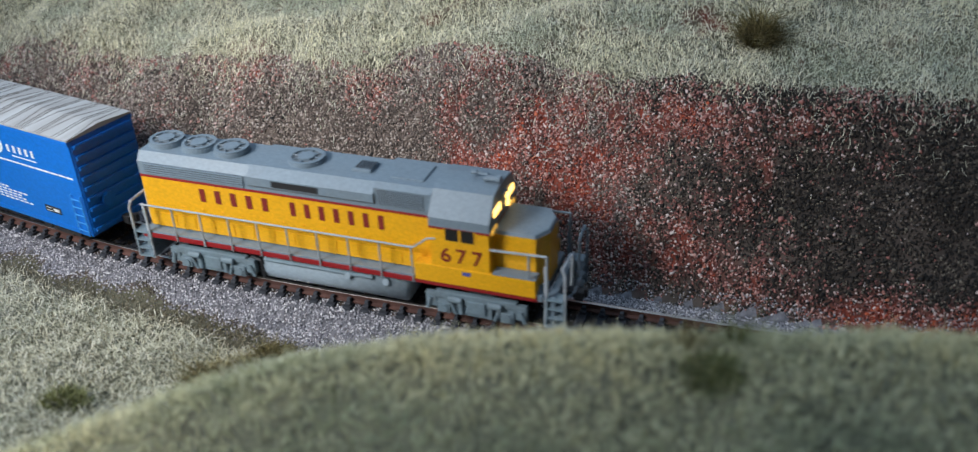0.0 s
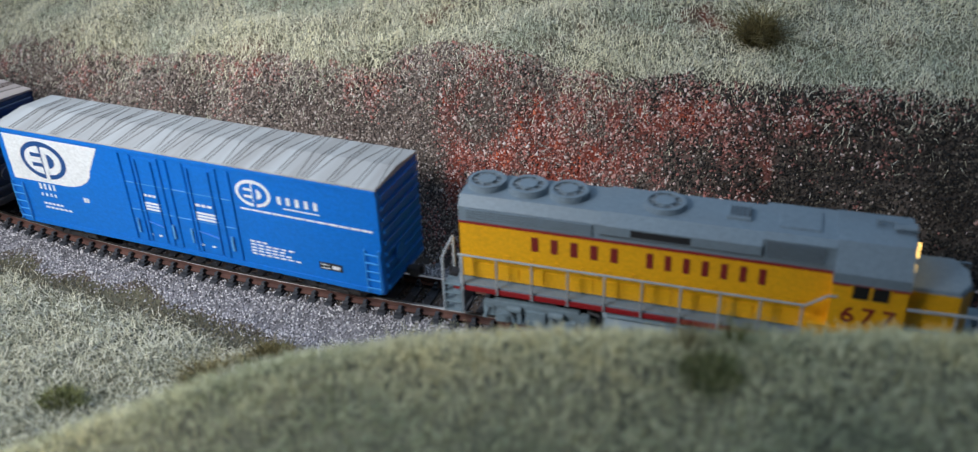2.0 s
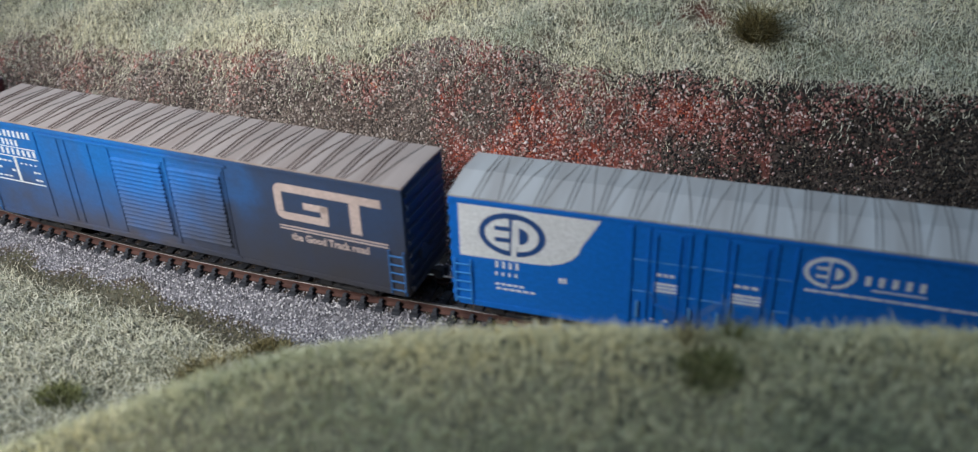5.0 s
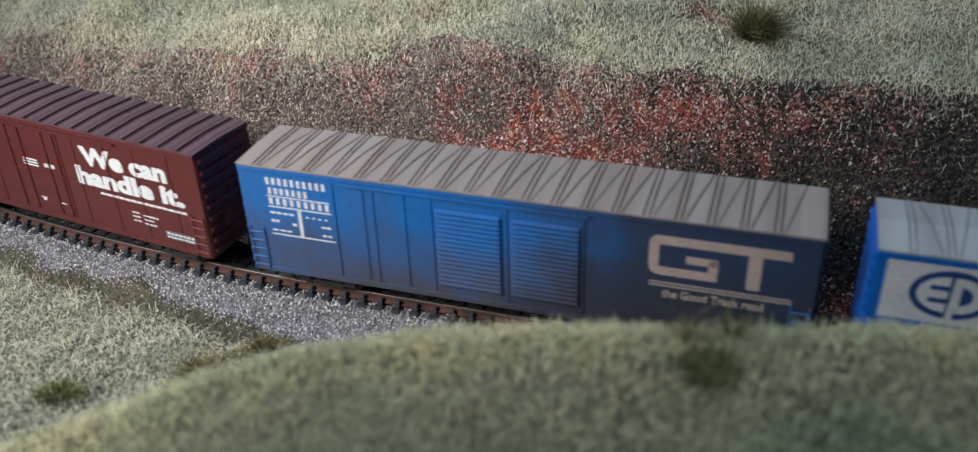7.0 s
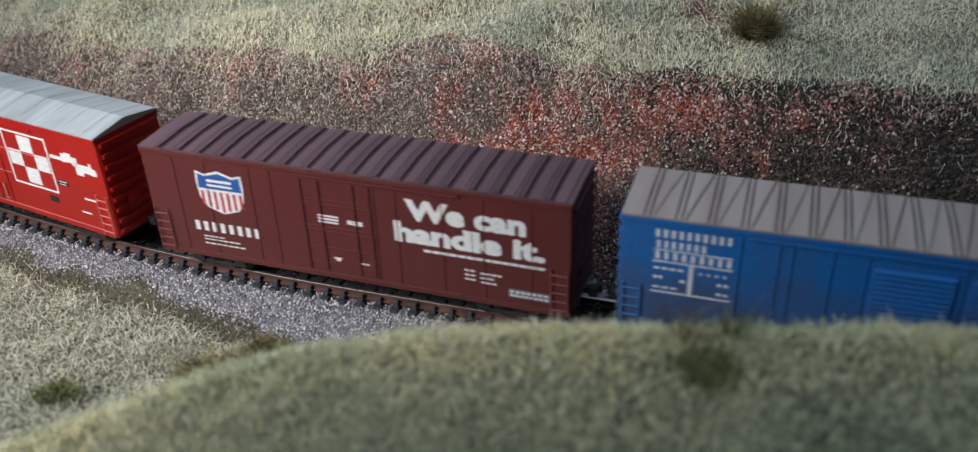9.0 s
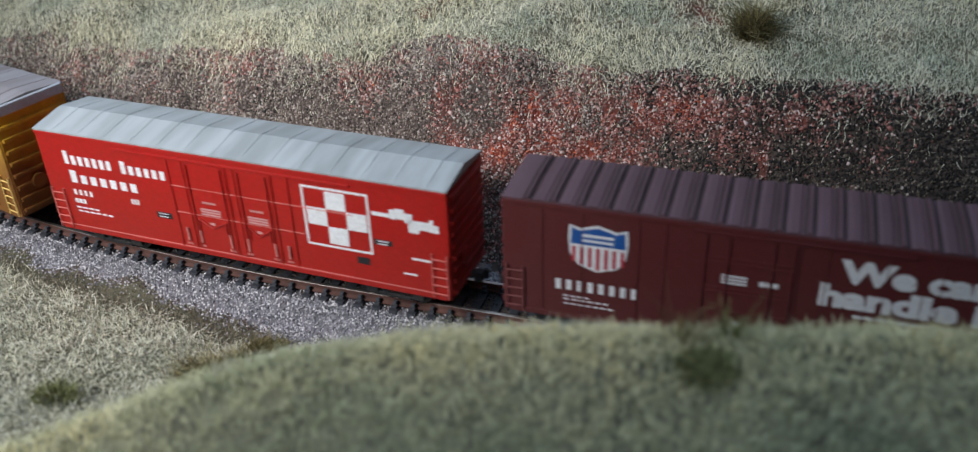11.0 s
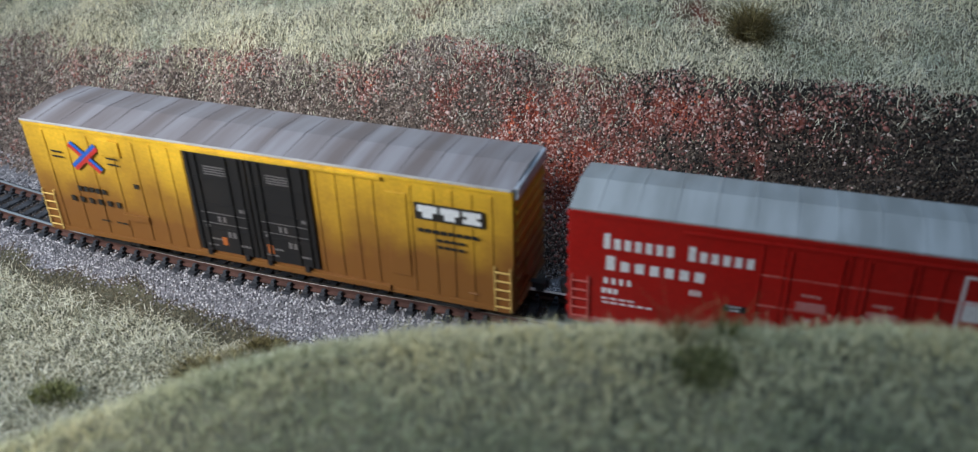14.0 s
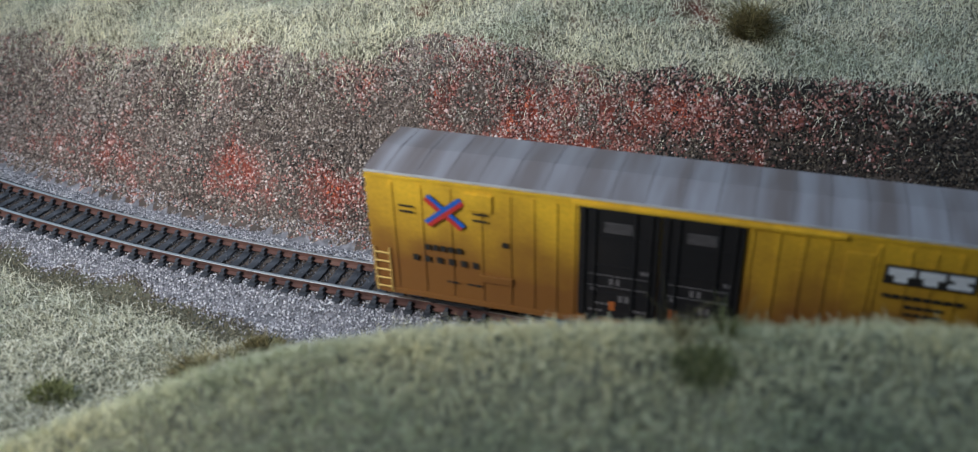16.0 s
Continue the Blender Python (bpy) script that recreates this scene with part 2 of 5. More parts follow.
def blades(name, x, y, z, long, wide, rng, mat, label, lean=0.9, nx=0, ny=0, fan=None):
    """Fibres of static grass: two bent strips each, as one mesh."""
    n = len(x)
    a = rng.uniform(0, math.tau, n)
    t = lean * np.sqrt(rng.rand(n))
    if fan is not None:
        a, t = fan[0] + rng.normal(0, .5, n), np.clip(fan[1] + rng.normal(0, .22, n), 0, 1.3)
    dx, dy, dz = np.cos(a) * np.sin(t), np.sin(a) * np.sin(t), np.cos(t)
    dz = dz + 0.8 * (dx * nx + dy * ny)
    b = a + rng.uniform(-1.2, 1.2, n)
    sx, sy = -np.sin(b), np.cos(b)
    droop = rng.uniform(0.0, 0.9, n)
    p0 = np.stack([x, y, z - 0.15], -1)
    p1 = p0 + np.stack([dx, dy, dz], -1) * (long * 0.55)[:, None]
    p2 = p1 + np.stack([dx + rng.normal(0, .65, n), dy + rng.normal(0, .65, n), dz - droop], -1) * (long * 0.5)[:, None]
    side = np.stack([sx, sy, rng.uniform(-.4, .4, n)], -1) * wide[:, None]
    v = np.stack([p0 - side, p0 + side, p1 - side * .8, p1 + side * .8, p2 - side * .25, p2 + side * .25], 1)
    k = (np.arange(n) * 6)[:, None, None]
    f = (np.array([(0, 1, 3, 2), (2, 3, 5, 4)])[None] + k).reshape(-1, 4)
    return tagged(mesh_of(name, v.reshape(-1, 3), f, mat), label, "grass", kind="stuff")


# edge of the grass above the cutting: the distance behind the track at which it starts
def turf_edge(x, y):
    l0 = np.interp(x, [-170, -120, -85, -50, -30, -5, 3, 12, 60, 110], [36, 38, 39, 41, 46, 51, 48, 46.5, 47, 48])
    return l0 + 2.2 * wave(x, y, 28, 21) + 1.2 * wave(x, y, 7, 22)


def lip(x, y):
    """The near edge of the ballast."""
    return -14.5 - 7.5 * step(-85, -35, x) + 1.8 * wave(x, y, 18, 51)


def red_patch(x, y):
    """Where the cutting shows red earth, about 0 to 1."""
    s, l = along(x, y)
    v = 0.34 * wave(x, y, 26, 31) + 0.30 * wave(x, y, 9, 32) - 0.08
    for cx, cl, wx, wl, k in RED_SPOTS:
        v = v + k * np.exp(-((x - cx) / wx) ** 2 - ((l - cl) / wl) ** 2)
    return v + 0.6 * np.exp(-((x - 57) / 7) ** 2 - ((y - 232) / 8) ** 2)


# red earth on the cutting's face: place along x, distance behind the track, the two half-widths, strength
RED_SPOTS = [(-40, 25, 14, 4.5, 1.1), (-65, 27, 9, 3.5, 0.9), (-112, 24, 24, 4, 0.6), (-46, 43, 18, 3, 0.4), (-1, 51, 7, 3.5, 0.9),
             (-9, 34, 4, 5, 1.0), (16, 34, 22, 14, 0.9), (56, 42, 20, 4, 0.95), (36, 40, 10, 7, 0.35), (61, 34, 6, 6, 0.55),
             (92, 48, 10, 3, 0.6), (92, 19, 30, 3, 1.2), (48, 22, 14, 4, 0.6), (-38, 34, 22, 7, -0.8), (100, 33, 26, 10, -0.5)]


def strip(n, s0, s1, l0, l1, seed):
    """Points spread evenly over a band along the track."""
    rng = np.random.RandomState(seed)
    s, l = rng.uniform(s0, s1, n), rng.uniform(l0, l1, n)
    c, d = math.cos(HEAD), math.sin(HEAD)
    th = np.where(s < BEND, HEAD - (BEND - s) / RADIUS, HEAD)
    cx, cy = BEND * c - RADIUS * d, Y0 + BEND * d + RADIUS * c
    x = np.where(s < BEND, cx + (RADIUS - l) * np.sin(th), s * c - l * d)
    y = np.where(s < BEND, cy - (RADIUS - l) * np.cos(th), Y0 + s * d + l * c)
    return rng, x, y, s, l


def terrain_cover():
    red = material("red_stone", 0.75)
    colour(red, island_colour(red, [(0, (.09, .04, .037)), (.3, (.27, .11, .095)), (.6, (.47, .185, .15)), (.8, (.58, .36, .31)), (1, (.80, .69, .65))]))
    orange = material("orange_stone", 0.75)
    colour(orange, island_colour(orange, [(0, (.08, .018, .012)), (.35, (.32, .06, .035)), (.75, (.58, .12, .05)), (1, (.62, .32, .22))]))
    grey = material("brown_stone", 0.75)
    colour(grey, island_colour(grey, [(0, (.045, .035, .031)), (.3, (.135, .102, .087)), (.62, (.25, .197, .165)), (.86, (.36, .295, .25)), (1, (.60, .53, .48))]))
    black = material("dark_shaded_stone", 0.75)
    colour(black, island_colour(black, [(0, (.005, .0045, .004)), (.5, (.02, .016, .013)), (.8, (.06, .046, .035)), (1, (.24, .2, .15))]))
    pale = material("ballast_stone", 0.85)
    colour(pale, island_colour(pale, [(0, (.08, .077, .088)), (.3, (.25, .24, .265)), (.65, (.46, .445, .475)), (1, (.80, .77, .78))]))
    # the cutting's face
    rng, x, y, s, l = strip(140000, -190, 165, FOOT_BACK - 1, 54, 41)
    keep = l < turf_edge(x, y) + 3.5
    x, y, l = x[keep], y[keep], l[keep]
    size = rng.uniform(0.24, 0.52, len(x)) * (1 + 0.5 * (rng.rand(len(x)) > .95))
    red_here = red_patch(x, y)
    o = red_here + rng.normal(0, 0.25, len(x)) > 1.2
    r = ~o & (red_here + rng.normal(0, 0.45, len(x)) > 0.5)
    # black chips gather rightwards: dark stone, deepened to paint in the shade there
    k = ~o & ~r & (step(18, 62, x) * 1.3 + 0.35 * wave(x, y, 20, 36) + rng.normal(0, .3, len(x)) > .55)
    z = height(x, y) + 0.05
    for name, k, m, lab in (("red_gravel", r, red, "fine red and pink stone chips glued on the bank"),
                            ("shaded_black_gravel", k, black, "fine dark stone chips, darkened for shade, glued on the bank"),
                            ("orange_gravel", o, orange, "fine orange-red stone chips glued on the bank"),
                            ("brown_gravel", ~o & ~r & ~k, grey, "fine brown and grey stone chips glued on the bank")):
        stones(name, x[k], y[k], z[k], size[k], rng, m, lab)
    # ballast
    rng, x, y, s, l = strip(95000, -190, 165, -30, 19.5, 42)
    keep = (l > lip(x, y) + rng.normal(-.4, 1.7, len(x))) & ((np.abs(l) > 7.9) | (rng.rand(len(x)) < .55))
    x, y, l = x[keep], y[keep], l[keep]
    inner = np.abs(l) < 5.6
    size = np.where(inner, rng.uniform(.14, .32, len(x)), rng.uniform(.2, .43, len(x)))
    z = np.where(inner, -2.35 + rng.uniform(0, .4, len(x)), height(x, y) + 0.1)
    out = ~inner
    stones("ballast", x[out], y[out], z[out], size[out], rng, pale, "pale grey crushed stone ballast beside the track")
    dark = material("track_grit", 0.85)
    colour(dark, island_colour(dark, [(0, (.012, .013, .017)), (.6, (.05, .055, .068)), (1, (.22, .22, .24))]))
    stones("track_grit", x[inner], y[inner], z[inner], size[inner], rng, dark, "dark oily grit between the ties")
    # grass
    def straw_of(name, stops, big, scale=30, own=0.55):
        m = material(name, 0.8)
        b = ramp(m, noise_node(m, scale, 4), big)
        return colour(m, mix(m, own, b, island_colour(m, stops)))

    fibre = [(0, (.10, .10, .06)), (.28, (.42, .41, .28)), (.65, (.76, .73, .55)), (1, (.92, .90, .80))]
    cream = straw_of("cream_grass", [(0, (.16, .15, .09)), (.3, (.66, .62, .45)), (.65, (.97, .92, .72)), (1, (1, .97, .88))], [(.38, (1, .94, .66)), (.50, (.95, .90, .68)), (.62, (.52, .60, .44))])
    straw = straw_of("straw_grass", fibre, [(.42, (.74, .70, .52)), (.56, (.62, .61, .47)), (.70, (.36, .40, .32))])
    sage = straw_of("sage_grass", [(0, (.2, .19, .11)), (.5, (.62, .59, .38)), (1, (.9, .86, .66))], [(.38, (.92, .77, .36)), (.5, (.78, .72, .41)), (.62, (.42, .45, .25))], 20, 0.3)
    soil = straw_of("brown_turf", [(0, (.05, .04, .026)), (.5, (.16, .135, .08)), (1, (.40, .36, .24))], [(.3, (.085, .066, .04)), (.7, (.23, .21, .14))])
    rng, x, y, s, l = strip(230000, -230, 170, 30, 110, 43)
    edge = turf_edge(x, y)
    thin = np.interp(l - edge, [-13, -7, -1, 3, 30, 70, 95], [.0, .05, .2, 1, 1, .6, .3])
    bare = (np.hypot(x - 55, (y - 232) * .6) < 3.5 + 1.5 * wave(x, y, 6, 63) + rng.normal(0, 1.2, len(x))) & (rng.rand(len(x)) < .75)
    keep = (rng.rand(len(x)) < thin) & (l > edge - 13) & ~bare
    x, y = x[keep], y[keep]
    sx, sy = slope(x, y)
    blades("bank_grass", x, y, height(x, y), rng.uniform(1.2, 2.6, len(x)), rng.uniform(.06, .115, len(x)), rng, cream,
           "pale straw-green static grass on top of the cutting", 1.5, sx, sy)
    rng, x, y, s, l = strip(130000, -190, 40, -128, -18, 44)
    yc = np.interp(x, CREST_X, CREST_Y)
    near = lip(x, y)
    keep = (l < near - 8 + rng.normal(0, 2.4, len(x))) & (y > yc + 7 + rng.normal(0, 1.5, len(x))) & (l > -125)
    gx, gy = x[keep], y[keep]
    sx, sy = slope(gx, gy)
    blades("lineside_grass", gx, gy, height(gx, gy), rng.uniform(1.3, 3.1, len(gx)), rng.uniform(.06, .13, len(gx)), rng, straw,
           "pale straw-green static grass beside the ballast", 1.5, sx, sy)
    rng, x, y, s, l = strip(60000, -190, 30, -42, -10, 46)
    near = lip(x, y)
    band = (l < near + rng.normal(.2, .9, len(x))) & (l > near - 9 + rng.normal(0, 2.0, len(x)))
    gx, gy = x[band], y[band]
    blades("brown_turf", gx, gy, height(gx, gy), rng.uniform(.5, 1.5, len(gx)), rng.uniform(.07, .15, len(gx)), rng, soil,
           "dark olive-brown turf along the ballast's edge", 1.4)
    rng, x, y = scatter(105000, -115, 135, 40, 129, 45)
    yc = np.interp(x, CREST_X, CREST_Y)
    keep = y < yc + 9
    x, y = x[keep], y[keep]
    blades("hill_grass", x, y, height(x, y), rng.uniform(1.0, 2.2, len(x)) + 0.9 * (y > np.interp(x, CREST_X, CREST_Y) - 5) * rng.rand(len(x)), rng.uniform(.07, .13, len(x)), rng, sage,
           "grey-green static grass on the hill before the track", 1.4)


def tuft(label, x, y, radius, tall, n, stops, seed):
    """A clump of fibres that fan out from one root."""
    m = material("tuft_fibre", 0.85)
    colour(m, island_colour(m, stops))
    rng = np.random.RandomState(seed)
    r, a = radius * np.sqrt(rng.rand(n)) * .8, rng.uniform(0, math.tau, n)
    px, py = x + r * np.cos(a), y + r * np.sin(a)
    long = tall * rng.uniform(.5, 1.05, n) * (1 - .45 * (r / radius) ** 2)
    ob = blades("grass_tuft", px, py, height(px, py), long, rng.uniform(.06, .12, n), rng, m, label, .8, fan=(a, .1 + .85 * r / radius))
    del ob["kind"]
    return tagged(ob, label, "grass tuft", "tufts on the banks")


def tufts():
    green = [(0, (.04, .045, .012)), (.5, (.15, .16, .05)), (1, (.32, .33, .13))]
    brown = [(0, (.08, .062, .026)), (.5, (.25, .205, .09)), (1, (.47, .42, .23))]
    olive = [(0, (.05, .04, .013)), (.5, (.15, .118, .042)), (1, (.31, .26, .11))]
    for lab, px, py, r, h, n, st, sd in TUFTS:
        tuft(lab, px, py, r, h, n, {"green": green, "brown": brown, "olive": olive, "straw": [(0, (.12, .10, .03)), (.5, (.3, .26, .1)), (1, (.5, .45, .22))]}[st], sd)


TUFTS = [("dark olive tuft of fibres on the far bank", 66.0, 218.5, 3.1, 10.5, 1500, "olive", 71),
         ("dark green tuft of fibres in pale grass", -82.0, 137.5, 4.2, 4.2, 650, "green", 72),
         ("brown dry tuft of fibres at the hill's foot", -57, 145.5, 5.2, 6.6, 800, "brown", 73),
         ("small dark brown tuft by the ballast", -47, 158, 5.0, 4.2, 1000, "olive", 74),
         ("dark brown scrub beside the ballast", -41, 153.5, 6.0, 4.4, 1100, "olive", 78),
         ("low brown scrub between grass and ballast", -52, 153, 5.0, 3.0, 600, "brown", 79),
         ("yellow-green tuft low in pale grass", -76, 122, 4.5, 2.6, 300, "straw", 80),
         ("green tuft of fibres on the near hill", 28.5, 98.0, 4.6, 3.0, 700, "green", 75),
         ("thin wisp of dry fibres on the hill's crest", 27, 105.0, 1.6, 8.5, 60, "brown", 76),
         ("thin wisp of green fibres on the hill's crest", 33.6, 105.0, 1.4, 8.0, 50, "green", 77)]


# ---- track ----
GAUGE = 10.8
S0, S1 = -715.0, 705.0


def rail_mesh(off):
    """A flat-bottomed rail along the line."""
    prof = [(-.95, -1.9), (.95, -1.9), (.95, -1.6), (.2, -1.35), (.2, -.65), (.42, -.5), (.42, -.08), (.3, 0), (-.3, 0), (-.42, -.08), (-.42, -.5), (-.2, -.65), (-.2, -1.35), (-.95, -1.6)]
    bm = bmesh.new()
    rings = []
    for k in range(int((S1 - S0) / 5) + 1):
        x, y, th = line(S0 + 5 * k)
        nx, ny = -math.sin(th), math.cos(th)
        rings.append([bm.verts.new((x + nx * (off + a), y + ny * (off + a), b)) for a, b in prof])
    n = len(prof)
    for a, b in zip(rings[:-1], rings[1:]):
        for k in range(n):
            f = bm.faces.new((a[k], a[(k + 1) % n], b[(k + 1) % n], b[k]))
            f.material_index = 1 if 6 <= k <= 8 else 0
    bm.faces.new(rings[0])
    bm.faces.new(rings[-1][::-1])
    return bm


def track():
    t = tagged(empty("railway_track"), "weathered model railway track with rusty rails on black ties", "track")
    rust = material("rusty_rail", 0.7, 0.2, 0.2, 1500)
    colour(rust, ramp(rust, noise_node(rust, 120, 5), [(.35, (.075, .036, .03)), (.6, (.15, .072, .056)), (.8, (.22, .13, .10))]))
    steel = material("rail_head", 0.36, 1.0)
    colour(steel, (.62, .58, .53))
    tie_mat = material("black_tie", 0.75, 0, .3, 1500)
    colour(tie_mat, ramp(tie_mat, noise_node(tie_mat, 300, 5), [(.3, (.02, .022, .028)), (.65, (.055, .06, .072)), (.85, (.12, .12, .13))]))
    for off in (-GAUGE / 2, GAUGE / 2):
        r = part("rail", rail_mesh(off), rust, t, "rust-brown rail with a bright worn head")
        r.data.materials.append(steel)
    tie = bmesh.new()
    box(tie, -1.05, 1.05, -8.4, 8.4, -4.2, -1.95, 0.25)
    first = part("tie", tie, tie_mat, t)
    chair = bmesh.new()
    for side in (-1, 1):
        box(chair, -.65, .65, *sorted((side * .75, side * 2.1)), -1.98, -1.25, .15)
        box(chair, -.45, .45, *sorted((side * .5, side * 1.5)), -1.6, -.55, .15)
    fastening = part("rail_chair", chair, tie_mat, first)
    n = 0
    s = S0 + 3
    rest = bmesh.new()
    while s < S1:
        x, y, th = line(s)
        if abs(s) > 205:
            before = len(rest.verts)
            box(rest, -1.05, 1.05, -8.4, 8.4, -4.2, -1.95)
            rest.verts.ensure_lookup_table()
            bmesh.ops.transform(rest, matrix=Matrix.Translation((x, y, 0)) @ Matrix.Rotation(th, 4, "Z"), verts=rest.verts[before:])
            s += 4.3
            continue
        m = Matrix.Translation((x * MM, y * MM, 0)) @ Matrix.Rotation(th + random.uniform(-.02, .02), 4, "Z")
        if n == 0:
            ob = first
        else:
            ob = first.copy()
            scene.collection.objects.link(ob)
            ob.parent = t
        ob.matrix_basis = m
        for side in (-1, 1):
            if n == 0 and side == -1:
                c = fastening
            else:
                c = fastening.copy()
                scene.collection.objects.link(c)
                c.parent = ob
            c.matrix_basis = Matrix.Translation((0, side * GAUGE / 2 * MM, 0))
        n += 1
        s += 4.3
    tagged(part("tie_row", rest, tie_mat, t), kind="stuff")
    return t


ground()
terrain_cover()
tufts()
track()



# ---- rolling stock ----
BLACK = paint("black_plastic", (.018, .018, .02), .6, .4, (.07, .06, .05))
WHEEL = paint("dark_steel", (.06, .055, .05), .4, .5, (.09, .05, .035), metal=.7)
WHITE = paint("white_lettering", (.78, .8, .82), .5, .15, (.4, .38, .36), 0)
GRIME = paint("roof_grime", (.15, .14, .13), .75, .4, (.12, .09, .07))


def plates(parent, name, y, mat, rows, label="", depth=0.08):
    """Flat raised bars (x0, x1, z0, z1) on a car's side: a part for each line of bars. Returns the first."""
    lines, made = [], []
    for r in sorted(rows, key=lambda r: (-r[3], -r[2], r[0])):
        last = lines[-1][-1] if lines else None
        if last and abs(last[2] - r[2]) < .3 and r[0] - last[1] < 1.6:
            lines[-1].append(r)
        else:
            lines.append([r])
    for group in lines:
        made.append(part(name, boxes(*[(x0, x1, y - depth, y + .02, z0, z1) for x0, x1, z0, z1 in group]), mat, parent, label))
    return made[0]


def bars(x0, x1, z0, z1, n, fill=0.72):
    """A word that cannot be read: n short bars side by side."""
    w = (x1 - x0) / n
    return [(x0 + k * w, x0 + (k + fill) * w, z0, z1) for k in range(n)]


def name_bars(x0, x1, z0, z1, n, fill=0.68, low=1.0):
    """A name drawn as n upright bars side by side; low: the height of all but the first."""
    w = (x1 - x0) / n
    return [(x0 + (j + .5 - fill * .3) * w, x0 + (j + .5 + fill * .3) * w, z0, z1 if j == 0 else z0 + (z1 - z0) * low) for j in range(n)]


def letters(parent, name, words, x0, x1, z0, z1, y, mat, fat=0.0, label=""):
    """Readable words in the built-in font, fitted into a rectangle on a car's side."""
    cu = bpy.data.curves.new("words", "FONT")
    cu.body, cu.offset, cu.extrude = words, fat, 0.02
    cu.resolution_u = 3
    ob = new("words", cu)
    me = bpy.data.meshes.new_from_object(ob.evaluated_get(bpy.context.evaluated_depsgraph_get()))
    bpy.data.objects.remove(ob)
    bpy.data.curves.remove(cu)
    v = np.empty(len(me.vertices) * 3)
    me.vertices.foreach_get("co", v)
    v = v.reshape(-1, 3)
    lo, hi = v.min(0), v.max(0)
    u = (v - lo) / (hi - lo)
    w = np.stack([x0 + u[:, 0] * (x1 - x0), y - 0.1 * u[:, 2], z0 + u[:, 1] * (z1 - z0)], -1) * MM
    me.vertices.foreach_set("co", w.ravel())
    me.update()
    me.materials.clear()
    me.materials.append(mat)
    ob = new(name, me)
    ob.parent = parent
    if label:
        ob["label"] = label
    return ob


def ring(cx, cz, rx, rz, width, y, depth=0.1, n=36):
    """An elliptical band on a car's side."""
    bm = bmesh.new()
    loops = []
    for r, yy in ((1, y), (1, y - depth), (0, y - depth), (0, y)):
        loops.append([bm.verts.new((cx + (rx - (1 - r) * width) * math.cos(k * math.tau / n), yy, cz + (rz - (1 - r) * width) * math.sin(k * math.tau / n))) for k in range(n)])
    for a, b in zip(loops, loops[1:] + loops[:1]):
        for k in range(n):
            bm.faces.new((a[k], a[(k + 1) % n], b[(k + 1) % n], b[k]))
    return bm


def arc_shape(cx, cz, rx, rz, a0, a1, n=16):
    return [(cx + rx * math.cos(radians(a0 + (a1 - a0) * k / n)), cz + rz * math.sin(radians(a0 + (a1 - a0) * k / n))) for k in range(n + 1)]


def oval_emblem(parent, cx, cz, rx, rz, y, mat, inner, label):
    """An oval disc with two rounded halves inset, each with its notches, and a leaning stem between them."""
    e = part("emblem", plate(arc_shape(cx, cz, rx, rz, 0, 350, 35), y, .06), mat, parent, label)
    part("emblem_half", plate(arc_shape(cx - .06 * rx, cz, rx * .76, rz * .74, 92, 268), y - .06, .04), inner, e)
    part("emblem_half", plate(arc_shape(cx + .12 * rx, cz, rx * .68, rz * .74, -88, 88), y - .06, .04), inner, e)
    for lo, hi in ((.16, .36), (-.36, -.16)):
        part("emblem_notch", boxes((cx - .52 * rx, cx - .06 * rx, y - .13, y - .06, cz + lo * rz, cz + hi * rz)), mat, e)
    part("emblem_notch", plate(arc_shape(cx + .2 * rx, cz, rx * .3, rz * .38, -88, 88), y - .1, .03), mat, e)
    part("emblem_stem", plate([(cx - .04 * rx, cz - 1.0 * rz), (cx + .12 * rx, cz - 1.0 * rz), (cx + .18 * rx, cz + .72 * rz), (cx + .02 * rx, cz + .72 * rz)], y - .1, .03), inner, e)
    return e


